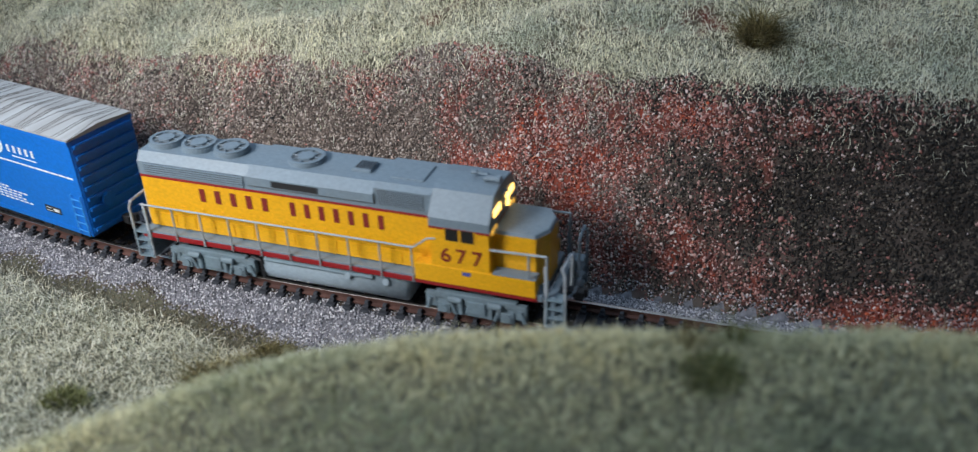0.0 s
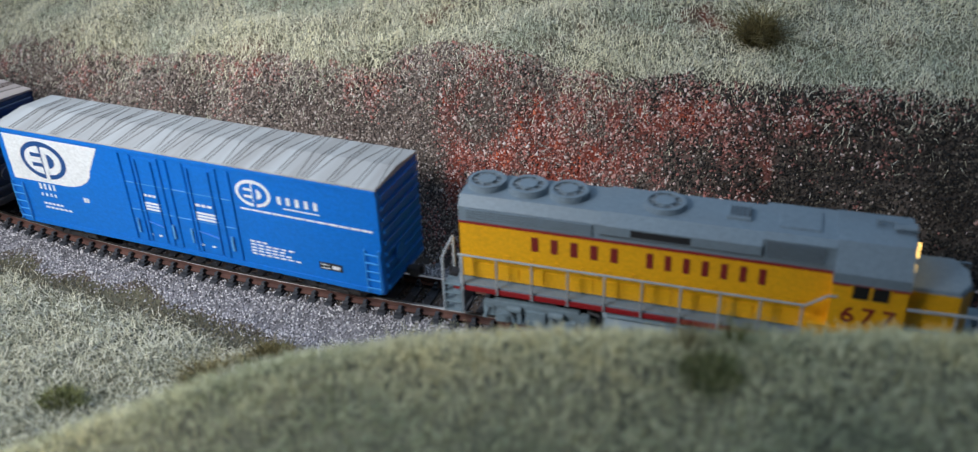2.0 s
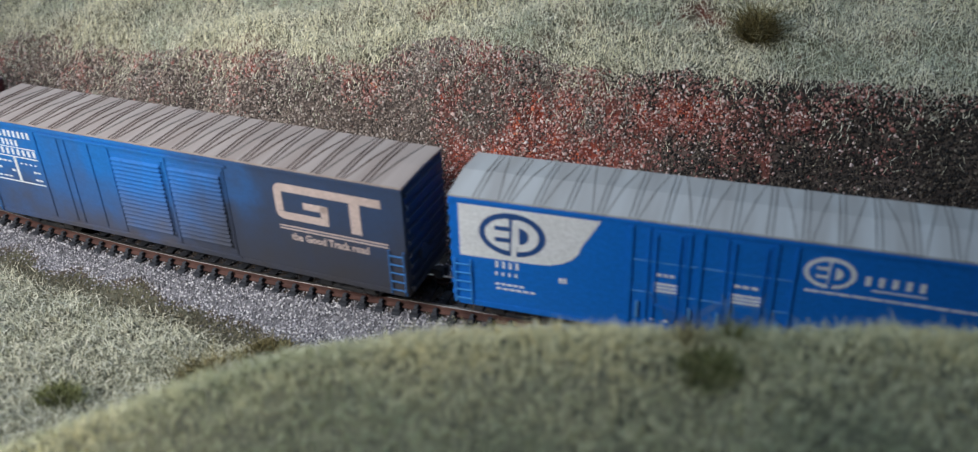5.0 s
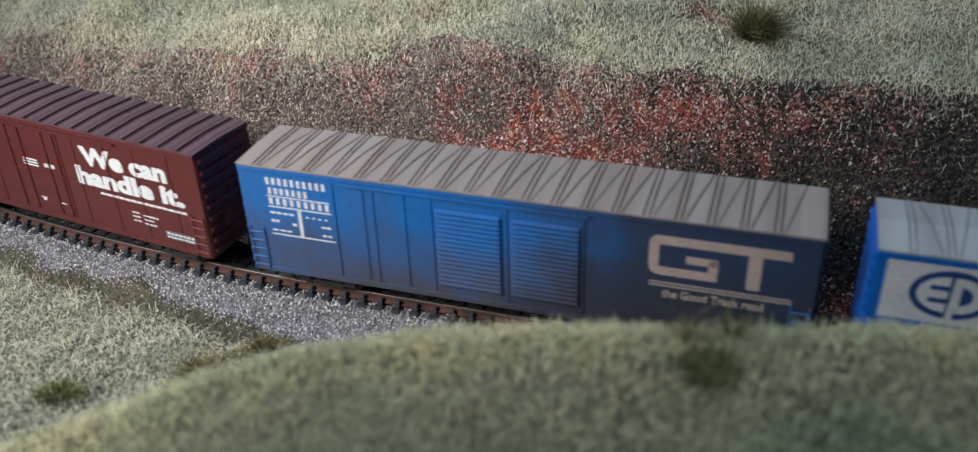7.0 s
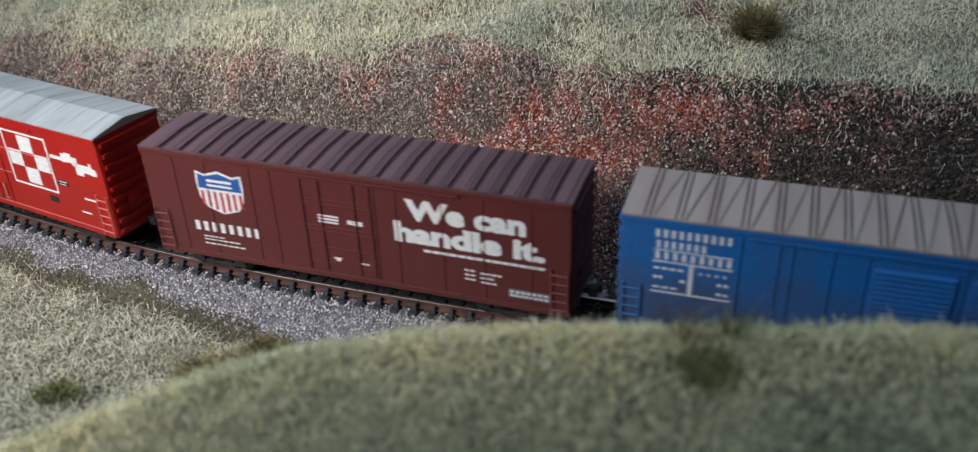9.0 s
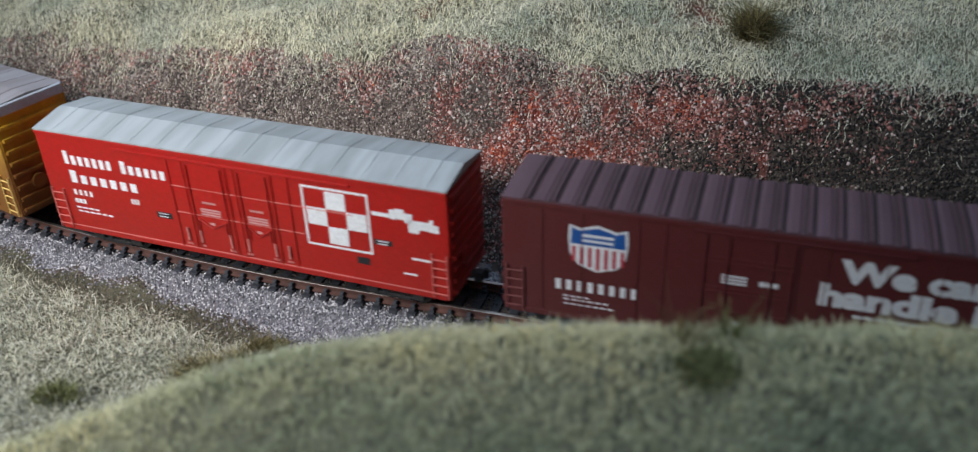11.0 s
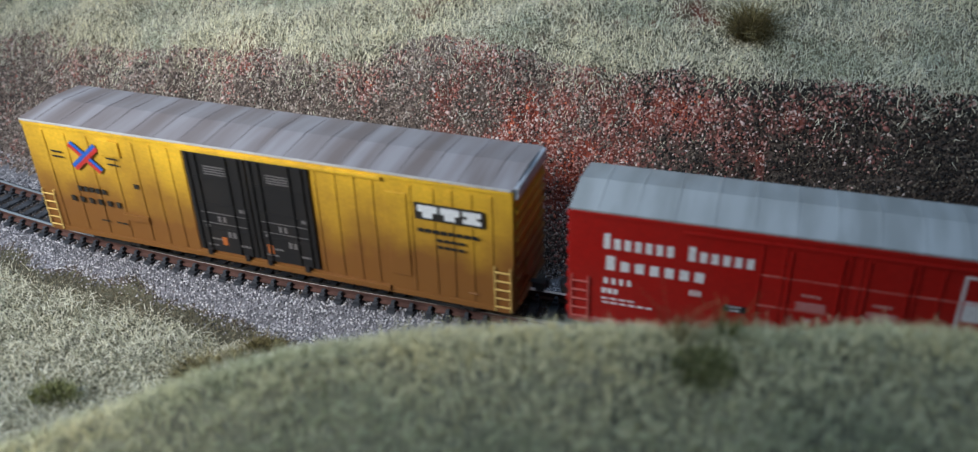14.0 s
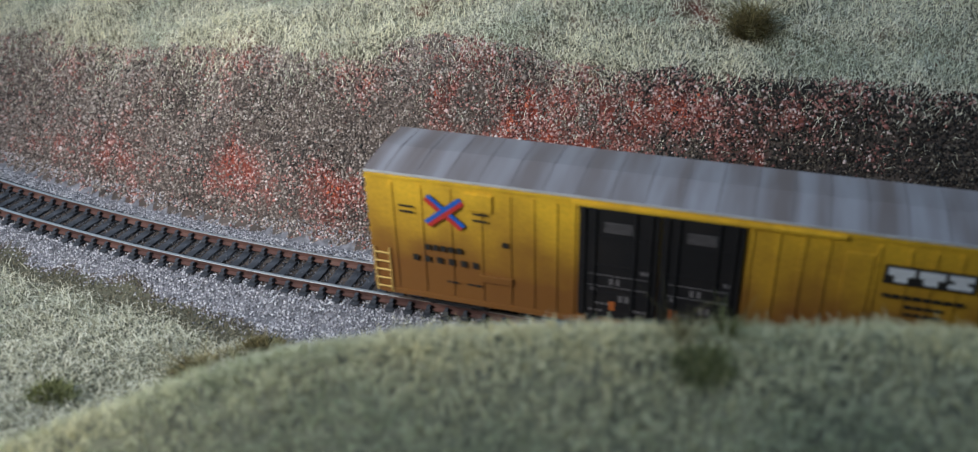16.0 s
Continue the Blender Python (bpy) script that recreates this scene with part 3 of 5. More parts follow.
def truck(parent, x, wheelbase=11.0, mat=None, name="truck", side_y=7.6):
    """A two-axle truck under a car, its wheelsets turning parts below it."""
    t = part(name, boxes((-3, 3, -6.4, 6.4, 3.2, 4.6), (-1.2, 1.2, -2, 2, 4.4, 5.4), bevel=.25), mat or BLACK, parent)
    t.location = (x * MM, 0, 0)
    for s in (-1, 1):
        bm = bmesh.new()
        y0, y1 = sorted((s * side_y, s * (side_y - 1.2)))
        h = wheelbase / 2
        for a, b in (((-h - 1.6, h + 1.6, y0, y1, 3.9, 4.9), .2), ((-h + 1.6, h - 1.6, y0, y1, 1.3, 2.3), .2)):
            box(bm, *a, bevel=b)
        for k in (-1, 1):
            box(bm, k * h - 1.5, k * h + 1.5, y0 - .15, y1 + .15, 1.7, 4.4, .35)
            rod(bm, (k * (h - 1.4), (y0 + y1) / 2, 4.0), (k * 1.8, (y0 + y1) / 2, 1.8), .55)
            box(bm, k * 1.9 - .45, k * 1.9 + .45, y0, y1, 1.8, 4.4, .1)
        for k in (-1, 0, 1):
            rod(bm, (k * .95, (y0 + y1) / 2, 2.1), (k * .95, (y0 + y1) / 2, 4.1), .42)
        part("side_frame", bm, mat or BLACK, t)
    for k in (-1, 1):
        bm = rods(.5, [(0, -5.6, 0), (0, 5.6, 0)])
        for s in (-1, 1):
            rod(bm, (0, s * (GAUGE / 2 - .5), 0), (0, s * (GAUGE / 2 + .6), 0), 2.75, 20)
            rod(bm, (0, s * (GAUGE / 2 + .55), 0), (0, s * (GAUGE / 2 + .75), 0), 1.9, 16)
        w = part("wheelset", bm, WHEEL, t)
        w.location = (k * wheelbase / 2 * MM, 0, 2.75 * MM)
        WHEELSETS.append((w, k * wheelbase / 2))
    return t


WHEELSETS = []


def coupler(parent, x, way):
    bm = bmesh.new()
    box(bm, *sorted((x, x + way * 3.6)), -.8, .8, 5.4, 6.8, .15)
    box(bm, *sorted((x + way * 3.2, x + way * 5.2)), -1.4, .9, 5.0, 7.2, .3)
    box(bm, *sorted((x + way * 4.6, x + way * 5.8)), .3, 1.5, 5.0, 7.2, .25)
    return part("coupler", bm, BLACK, parent)


def ladder(parent, x, y, z0, z1, n, mat, width=3.4):
    """Grab irons one above the other beside two thin stiles."""
    o = -.45 if y < 0 else .45
    paths = [[(x, y, z0), (x, y + o, z0), (x, y + o, z1), (x, y, z1)], [(x + width, y, z0), (x + width, y + o, z0), (x + width, y + o, z1), (x + width, y, z1)]]
    for k in range(n):
        z = z0 + (z1 - z0) * (k + .5) / n
        paths.append([(x, y + o, z), (x + width, y + o, z)])
    return part("ladder", rods(.17, *paths, n=5), mat, parent)


def roof_rib(parent, xn, xr, xf, width, eave, rise, mat, w=.35, h=.16):
    """A raised rib over the roof, from the near eave over the ridge to the far eave."""
    bm = bmesh.new()
    hw = width / 2 + .1
    top = eave + rise
    for (xa, ya, za), (xb, yb, zb) in (((xn, -hw, eave + .35), (xr, 0, top)), ((xr, 0, top), (xf, hw, eave + .35))):
        a = [bm.verts.new(p) for p in ((xa - w, ya, za), (xa + w, ya, za), (xa + w * .6, ya, za + h), (xa - w * .6, ya, za + h))]
        b = [bm.verts.new(p) for p in ((xb - w, yb, zb), (xb + w, yb, zb), (xb + w * .6, yb, zb + h), (xb - w * .6, yb, zb + h))]
        for k in range(4):
            bm.faces.new((a[k], a[(k + 1) % 4], b[(k + 1) % 4], b[k]))
        bm.faces.new(a[::-1])
        bm.faces.new(b)
    return part("roof_rib", bm, mat, parent)


def end_wall(parent, x, way, width, z0, z1, mat, n=9):
    """A ribbed end: horizontal ridges across a plate."""
    h = width / 2 - .5
    e = part("end_wall", boxes((*sorted((x, x + way * .25)), -h, h, z0 + .6, z1 - .4)), mat, parent)
    for k in range(n):
        z = z0 + 1.6 + (z1 - z0 - 3.4) * k / (n - 1)
        part("end_rib", boxes((*sorted((x + way * .2, x + way * .8)), -h + .4, h - .4, z - .55, z + .55), bevel=.24), mat, e)
    part("brake_wheel", rods(1.9, [(x + way * .7, -h * .35, z0 + 8), (x + way * 1.2, -h * .35, z0 + 8)], n=18), mat, e)
    return e


def boxcar(name, label, length, width, z0, eave, rise, body_mat, roof_mat, worn):
    """The bare car: body, sills, ends, roof, running gear. worn: the ladders' paint, made paler as if lit."""
    c = tagged(empty(name), label, "boxcar", "cars of the train")
    h, q = width / 2, length / 2
    lit_ladder_mat = paint("lit_ladder_paint", worn, .45, .2)
    part("body", boxes((-q, q, -h, h, z0, eave), bevel=.18), body_mat, c)
    for s in (-1, 1):
        part("eave_strip", boxes((-q, q, *sorted((s * h, s * (h + .28))), eave - 1.0, eave - .1), bevel=.1), body_mat, c)
        part("side_sill", boxes((-q + 1, q - 1, *sorted((s * h, s * (h + .22))), z0 - .1, z0 + 1.1), bevel=.08), body_mat, c)
        end_wall(c, s * q, s, width, z0, eave, body_mat)
        coupler(c, s * (q - 1.5), s)
        truck(c, s * length * .36)
        ladder(c, -q + .6, s * h, z0 + .4, z0 + 11, 5, lit_ladder_mat)
        ladder(c, q - 4.0, s * h, z0 + .4, z0 + 11, 5, lit_ladder_mat)
    prof = [(-h - .15, eave), (h + .15, eave), (h + .15, eave + .4), (0, eave + rise), (-h - .15, eave + .4)]
    part("roof", prism(prof, -q - .15, q + .15), roof_mat, c)
    part("underframe", boxes((-q + 3, q - 3, -2.2, 2.2, 3.6, z0 + .2), (-9, 9, -5, -2.4, 3.2, z0 + .2), bevel=.2), BLACK, c)
    return c


def post(parent, x, y, z0, z1, w, mat, d=.3, name="side_post"):
    return part(name, boxes((x - w / 2, x + w / 2, y - d, y + .05, z0, z1), bevel=.1), mat, parent)


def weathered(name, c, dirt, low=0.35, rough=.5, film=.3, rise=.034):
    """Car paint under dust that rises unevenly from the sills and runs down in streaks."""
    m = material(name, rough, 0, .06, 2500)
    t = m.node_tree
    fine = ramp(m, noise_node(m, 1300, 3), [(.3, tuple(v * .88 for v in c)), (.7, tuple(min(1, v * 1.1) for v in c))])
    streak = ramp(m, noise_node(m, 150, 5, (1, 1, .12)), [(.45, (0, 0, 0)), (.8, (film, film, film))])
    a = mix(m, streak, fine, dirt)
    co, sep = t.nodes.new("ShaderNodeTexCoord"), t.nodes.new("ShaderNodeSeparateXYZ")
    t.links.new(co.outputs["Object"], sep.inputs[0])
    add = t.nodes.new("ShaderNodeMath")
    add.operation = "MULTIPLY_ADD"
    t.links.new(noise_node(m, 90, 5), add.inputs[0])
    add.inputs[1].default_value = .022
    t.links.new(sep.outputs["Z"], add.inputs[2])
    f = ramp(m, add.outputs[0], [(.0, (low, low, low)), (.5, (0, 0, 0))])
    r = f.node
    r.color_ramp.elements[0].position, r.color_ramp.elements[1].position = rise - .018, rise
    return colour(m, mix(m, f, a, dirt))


def roof_paint(name, c, dark, stretch=(1, .12, 1), scale=260, rough=.42):
    """Roof paint with grime in streaks that run to the eaves."""
    m = material(name, rough, .05, .05, 2500)
    s = ramp(m, noise_node(m, scale, 4, stretch), [(.38, dark), (.62, c)])
    b = ramp(m, noise_node(m, 45, 4), [(.35, (0, 0, 0)), (.75, (.45, .45, .45))])
    return colour(m, mix(m, b, s, tuple((u + v) / 2 for u, v in zip(c, dark))))


def blue_boxcar():
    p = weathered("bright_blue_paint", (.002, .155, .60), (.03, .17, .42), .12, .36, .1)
    roof = roof_paint("pale_grey_roof", (.55, .56, .56), (.42, .41, .40), (1, .03, 1), 200, .32)
    L, W, z0, ze, rise = 103.2, 18.8, 4.8, 30.3, 1.3
    c = boxcar("blue_boxcar", "bright blue model boxcar with a pale grey streaked roof", L, W, z0, ze, rise, p, roof, (.05, .30, .72))
    y = -W / 2
    k = 0
    x = -46.0
    while x < 48:
        for o in (-.5, .5):
            roof_rib(c, x + o, x + o, x + o, W, ze, rise, GRIME, .13, .12)
        a = (1.2, 4.4) if k % 3 else (4.8, 1.6)
        roof_rib(c, x + a[0], (2 * x + a[0] + a[1]) / 2, x + a[1], W, ze, rise, GRIME, .12, .1)
        x += 6.2
        k += 1
    for xx, w in ((-15, 1.0), (-11.5, .5), (-4, .9), (-1.7, .9), (3, .5), (11.6, .9), (15.2, .5)):
        post(c, xx, y, 6.2, 29, w, p, .35, "door_post")
    for a, b in ((-11, -4.6), (3.4, 11)):
        d = part("plug_door", boxes((a, b, y - .14, y + .02, 6.4, 28.6), bevel=.06), p, c)
        part("lock_rod", rods(.16, [(a + 1, y - .35, 6.6), (a + 1, y - .35, 28)], [(b - 1, y - .35, 6.6), (b - 1, y - .35, 28)], [(a + 1, y - .35, 12), (b - 1, y - .35, 11)]), p, d)
        plates(d, "lettering", y - .14, WHITE, bars(a + 1.4, b - 1.4, 18.6, 19.2, 3) + [(a + .8, b - .8, 16.6 - k, 17.1 - k) for k in (0, .8, 1.6)] + bars(a + .6, b - .6, 8.0, 8.5, 2, .3))
    # a paler blue paints highlights onto the latches and seams
    lit_blue = paint("lit_blue_edge", (.12, .36, .68), .5, .3, (.05, .2, .4))
    for xx in (-13.2, -3.0, 2.2, 13.4):
        part("latch", boxes((xx - .25, xx + .25, y - .5, y - .1, 8.4, 12.2), bevel=.08), lit_blue, c)
    for z in (21.6, 14.4):
        part("side_seam", boxes((-15, 15, y - .16, y, z, z + .14)), lit_blue, c, "thin seam with a painted highlight")
    panel = [(-49.8, 28.9), (-49.8, 16.8), (-33.5, 17.0)]
    panel += [(-33.5 + 9.0 * math.sin(a), 23.0 - 6.0 * math.cos(a)) for a in (.3, .6, .9, 1.2, 1.5)] + [(-20.8, 28.9)]
    part("white_panel", plate(panel, y, .08), WHITE, c, "white panel with a curved corner")
    navy = paint("navy_ink", (.012, .07, .24), .5, .05, bump=0)
    oval_emblem(c, -38.6, 23.1, 6.9, 5.0, y - .08, navy, WHITE, "dark blue oval emblem")
    oval_emblem(c, 21.1, 24.5, 4.5, 3.3, y, WHITE, p, "white oval emblem")
    plates(c, "lettering", y, WHITE, name_bars(26.5, 37.8, 23.0, 24.9, 5) + [(28.5, 37.5, 21.9, 22.2)] + bars(17.2, 50.2, 20.05, 20.5, 12, .9), "white lettering drawn as bars")
    plates(c, "data_lettering", y, WHITE, name_bars(-42.7, -37.0, 14.9, 16.5, 4) + bars(-42.4, -36.8, 13.0, 13.9, 4, .35) + bars(-42.4, -36, 10.7, 11.2, 5) + bars(-42.2, -33.6, 9.6, 10.1, 6)
           + bars(18.2, 23, 11.8, 12.3, 3) + bars(18.2, 30, 11.0, 11.4, 6) + bars(18.2, 27.5, 10.2, 10.6, 5) + bars(18.2, 29, 9.4, 9.8, 6) + bars(18.2, 31.4, 8.6, 9.0, 7) + bars(-29, -27.2, 13.4, 14.6, 2))
    plates(c, "data_plate", y, BLACK, [(35.7, 41.5, 8.4, 10.2)], "black data plate")
    plates(c, "plate_bar", y - .08, WHITE, [(36.2, 38.2, 9.6, 9.75), (36.2, 38.4, 8.75, 8.9), (39, 40.9, 8.9, 9.7)])
    return c


def dark_blue_boxcar():
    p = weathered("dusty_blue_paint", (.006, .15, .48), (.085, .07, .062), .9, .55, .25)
    t = p.node_tree
    rust_p = roof_paint("rusty_grey_roof", (.46, .385, .35), (.37, .295, .26), (1, .03, 1), 200, .42)
    L, W, z0, ze, rise = 118.9, 19.2, 4.9, 30.9, 0.75
    # soot lies in a broad soft cloud from the louvred doors forwards
    co, gr = t.nodes.new("ShaderNodeTexCoord"), t.nodes.new("ShaderNodeSeparateXYZ")
    t.links.new(co.outputs["Object"], gr.inputs[0])
    ad = t.nodes.new("ShaderNodeMath")
    ad.operation = "MULTIPLY_ADD"
    t.links.new(noise_node(p, 55, 5), ad.inputs[0])
    ad.inputs[1].default_value = .072
    t.links.new(gr.outputs["X"], ad.inputs[2])
    f = ramp(p, ad.outputs[0], [(0, (0, 0, 0)), (.03, (.8, .8, .8))])
    e = f.node.color_ramp.elements
    e[0].position, e[1].position = .032, .056
    old = t.nodes["Principled BSDF"].inputs["Base Color"].links[0].from_socket
    colour(p, mix(p, f, old, (.040, .038, .042)))
    c = boxcar("dark_blue_boxcar", "weathered dark blue model boxcar with louvred doors and rusty roof", L, W, z0, ze, rise, p, rust_p, (.05, .20, .50))
    y = -W / 2
    brown = paint("roof_rust", (.065, .038, .03), .8, .4, (.13, .07, .05))
    x, k = -55.0, 0
    while x < 56:
        for o in (-.55, .55):
            roof_rib(c, x + o, x + o, x + o, W, ze, rise, brown, .2, .16)
        roof_rib(c, x + 1.3, x + 2.9, x + 4.5, W, ze, rise, brown if k % 2 else GRIME, .2, .13)
        x += 5.9
        k += 1
    for xx, w in ((-37.5, .4), (-30.7, .35), (-28.4, .3), (-21.5, .35), (15.9, .5), (-15.6, .4), (.1, .8)):
        post(c, xx, y, 6.3, 29.4, w, p, .25)
    for a, b in ((-15.1, -.6), (.8, 15.5)):
        d = part("louvred_door", boxes((a, b, y - .16, y + .02, 7.8, 27.6), bevel=.06), p, c)
        for j in range(17):
            z = 8.8 + j * 1.08
            bm = prism([(y - .16, z + .1), (y - .9, z), (y - .86, z + .22), (y - .16, z + .62)], a + .5, b - .5)
            part("louvre", bm, p, d)
    part("door_track", boxes((-36, 17, y - .45, y, 28.9, 29.5), bevel=.1), p, c)
    part("door_track", boxes((-36, 17, y - .45, y, 5.6, 6.3), bevel=.1), p, c)
    cream = paint("dusty_pink_lettering", (.58, .46, .42), .6, .3, (.3, .22, .2), 0)
    bm = bmesh.new()
    q = 1.9
    for r in ((28.6 + q, 54.4, 25.6, 27.5), (28.6, 28.6 + q, 20.8, 25.8), (28.6 + q, 41.5, 18.8, 20.6), (39.8, 41.6, 20.4, 23.4), (35.6, 41.4, 22.0, 23.6), (46.9, 49.4, 18.2, 25.8)):
        box(bm, r[0], r[1], y - .1, y + .02, r[2], r[3])
    for z, s in ((25.7, 1), (20.7, -1)):
        pl = [(28.6 + q - q * math.cos(a), z + s * 1.85 * math.sin(a)) for a in (0, .3, .6, .9, 1.2, 1.57)] + [(28.6 + q, z)]
        me = plate(pl, y, .1)
        tmp = bpy.data.meshes.new("corner")
        me.to_mesh(tmp)
        me.free()
        bm.from_mesh(tmp)
        bpy.data.meshes.remove(tmp)
    part("emblem", bm, cream, c, "large cream band emblem with a rounded corner")
    plates(c, "stripe", y, cream, [(29, 55.4, 16.9, 17.2), (29, 55.4, 16.2, 16.5)])
    letters(c, "slogan", "the Good Track road", 31.5, 50.6, 13.7, 15.6, y, cream, .02, "cream words on the side")
    plates(c, "lettering", y, WHITE, name_bars(-53.4, -38.8, 27.0, 28.7, 10, .8) + name_bars(-53.1, -43.3, 24.7, 26.3, 7, .8) + [(-53.3, -38.6, 24.1, 24.35)] + name_bars(-53.3, -38.4, 22.2, 23.8, 9, .8)
           + [(-53.3, -38.4, 21.5, 21.8), (-53.3, -38.3, 14.6, 14.9), (-46.4, -45.6, 15, 21.4)] + bars(-53, -47, 19.9, 20.4, 4) + bars(-44.5, -38.6, 19.8, 20.2, 4, .4)
           + bars(-53, -51, 17.8, 18.4, 2) + bars(-48, -46.6, 17.4, 18, 1) + bars(-41, -38.6, 17.8, 18.3, 2) + bars(-53, -48, 15.6, 16, 3) + bars(-41, -38.6, 15.7, 16.2, 2), "white lettering drawn as bars")
    plates(c, "data_plate", y, WHITE, [(6, 10.5, 10.3, 10.7)])
    return c


def brown_boxcar():
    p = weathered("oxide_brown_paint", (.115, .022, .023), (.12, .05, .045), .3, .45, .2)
    roof = roof_paint("purple_brown_roof", (.15, .075, .09), (.11, .052, .06), (1, .04, 1), 200, .4)
    L, W, z0, ze, rise = 98.0, 18.6, 4.9, 31.1, 0.75
    c = boxcar("brown_boxcar", "oxide brown model boxcar with ribbed roof and white slogan", L, W, z0, ze, rise, p, roof, (.22, .07, .07))
    y = -W / 2
    dark = paint("rib_shade", (.05, .022, .024), .7, .3)
    x, k = -44.0, 0
    while x < 45:
        # a dark strip on either side paints in the shade along the raised rib
        for o in (-.75, .75):
            roof_rib(c, x + o, x + o, x + o, W, ze, rise, dark, .32, .12)
        roof_rib(c, x, x, x, W, ze, rise, roof, .42, .5)
        roof_rib(c, x + 2.6, x + 2.6, x + 2.6, W, ze, rise, roof, 1.3, .22)
        x += 5.2
    for xx in (-41, -33, -22, -17, 12, 22, 31, 41):
        post(c, xx, y, 6.3, 29.6, .22, p, .18)
    d = part("door", boxes((-10.6, 7.2, y - .18, y + .02, 6.6, 29.2), bevel=.06), p, c)
    for xx in (-9.6, -5.4, 2.6, 6.2):
        part("lock_rod", rods(.18, [(xx, y - .36, 6.8), (xx, y - .36, 29)]), p, d)
    for z in (24.4, 23.4, 17.8, 16.8, 12.6, 8.6):
        part("door_brace", boxes((-10.4, 7, y - .34, y - .16, z - .18, z + .18), bevel=.05), p, d)
    for z in (5.6, 29.4):
        part("door_track", boxes((-12, 26, y - .5, y, z, z + .55), bevel=.1), p, c)
    plates(d, "lettering", y - .18, WHITE, [(-6.3, -1.6, 20.4 - k, 20.8 - k) for k in (0, .75, 1.5)] + bars(.6, 4.2, 19.3, 20.3, 3, .85) + [(-3.8, -1.8, 10.1, 10.4), (2.4, 4.6, 9.6, 9.9), (-3.2, -2.2, 9.5, 10.1)])
    letters(c, "slogan", "We can", 14.0, 39.8, 22.5, 27.5, y, WHITE, .05, "bold white words on the side")
    letters(c, "slogan", "handle it.", 11.2, 43.8, 17.0, 22.0, y, WHITE, .05)
    plates(c, "data_lettering", y, WHITE, name_bars(-38.8, -21.4, 11.8, 14.2, 8, .82) + bars(-36.6, -31, 10.2, 10.5, 4) + bars(-36.6, -27, 9.4, 9.7, 6) + bars(-36.6, -26, 8.3, 8.6, 7)
           + bars(17.6, 44.0, 15.3, 15.9, 14, .85) + bars(26.5, 29, 12.3, 12.7, 2) + bars(30, 34.8, 12.0, 12.4, 4) + bars(26.5, 29, 11.2, 11.6, 2) + bars(30, 33, 10.9, 11.3, 3) + bars(26.5, 29, 10.1, 10.5, 2) + bars(30, 33.6, 9.8, 10.2, 3))
    grey = paint("grey_plate", (.16, .17, .18), .6, .3)
    plates(c, "data_plate", y, grey, [(36, 45, 7.6, 9.6)])
    plates(c, "plate_bar", y - .08, WHITE, bars(36.3, 44.7, 8.8, 9.3, 7, .6) + bars(36.3, 44.7, 7.9, 8.4, 8, .6))
    # shield emblem in white, red and blue
    sh = [(-35.6, 27.2), (-33.4, 26.5), (-29.9, 27.6), (-26.4, 26.5), (-24.2, 27.2), (-24.0, 24.2), (-24.4, 20.6), (-26.0, 18.2), (-29.9, 16.9), (-33.8, 18.2), (-35.4, 20.6), (-35.8, 24.2)]
    s = part("shield", plate(sh, y, .08), WHITE, c, "white shield with red stripes and a blue top")
    ink = paint("shield_blue", (.015, .10, .36), .5, .1, bump=0)
    part("shield_top", plate([(-35.1, 26.6), (-33.4, 26.0), (-29.9, 27.0), (-26.4, 26.0), (-24.7, 26.6), (-24.5, 23.0), (-35.3, 23.0)], y - .08, .06), ink, s)
    plates(s, "shield_bar", y - .14, WHITE, [(-33, -26.8, 24.8, 25.4), (-33, -26.8, 23.7, 24.2)])
    red = paint("shield_red", (.5, .05, .07), .5, .1, bump=0)
    plates(s, "shield_stripe", y - .08, red, [(-35.0 + 1.6 * k, -34.3 + 1.6 * k, 18.9 - .5 * min(k, 6 - k), 22.4) for k in range(7)], "", .06)
    return c


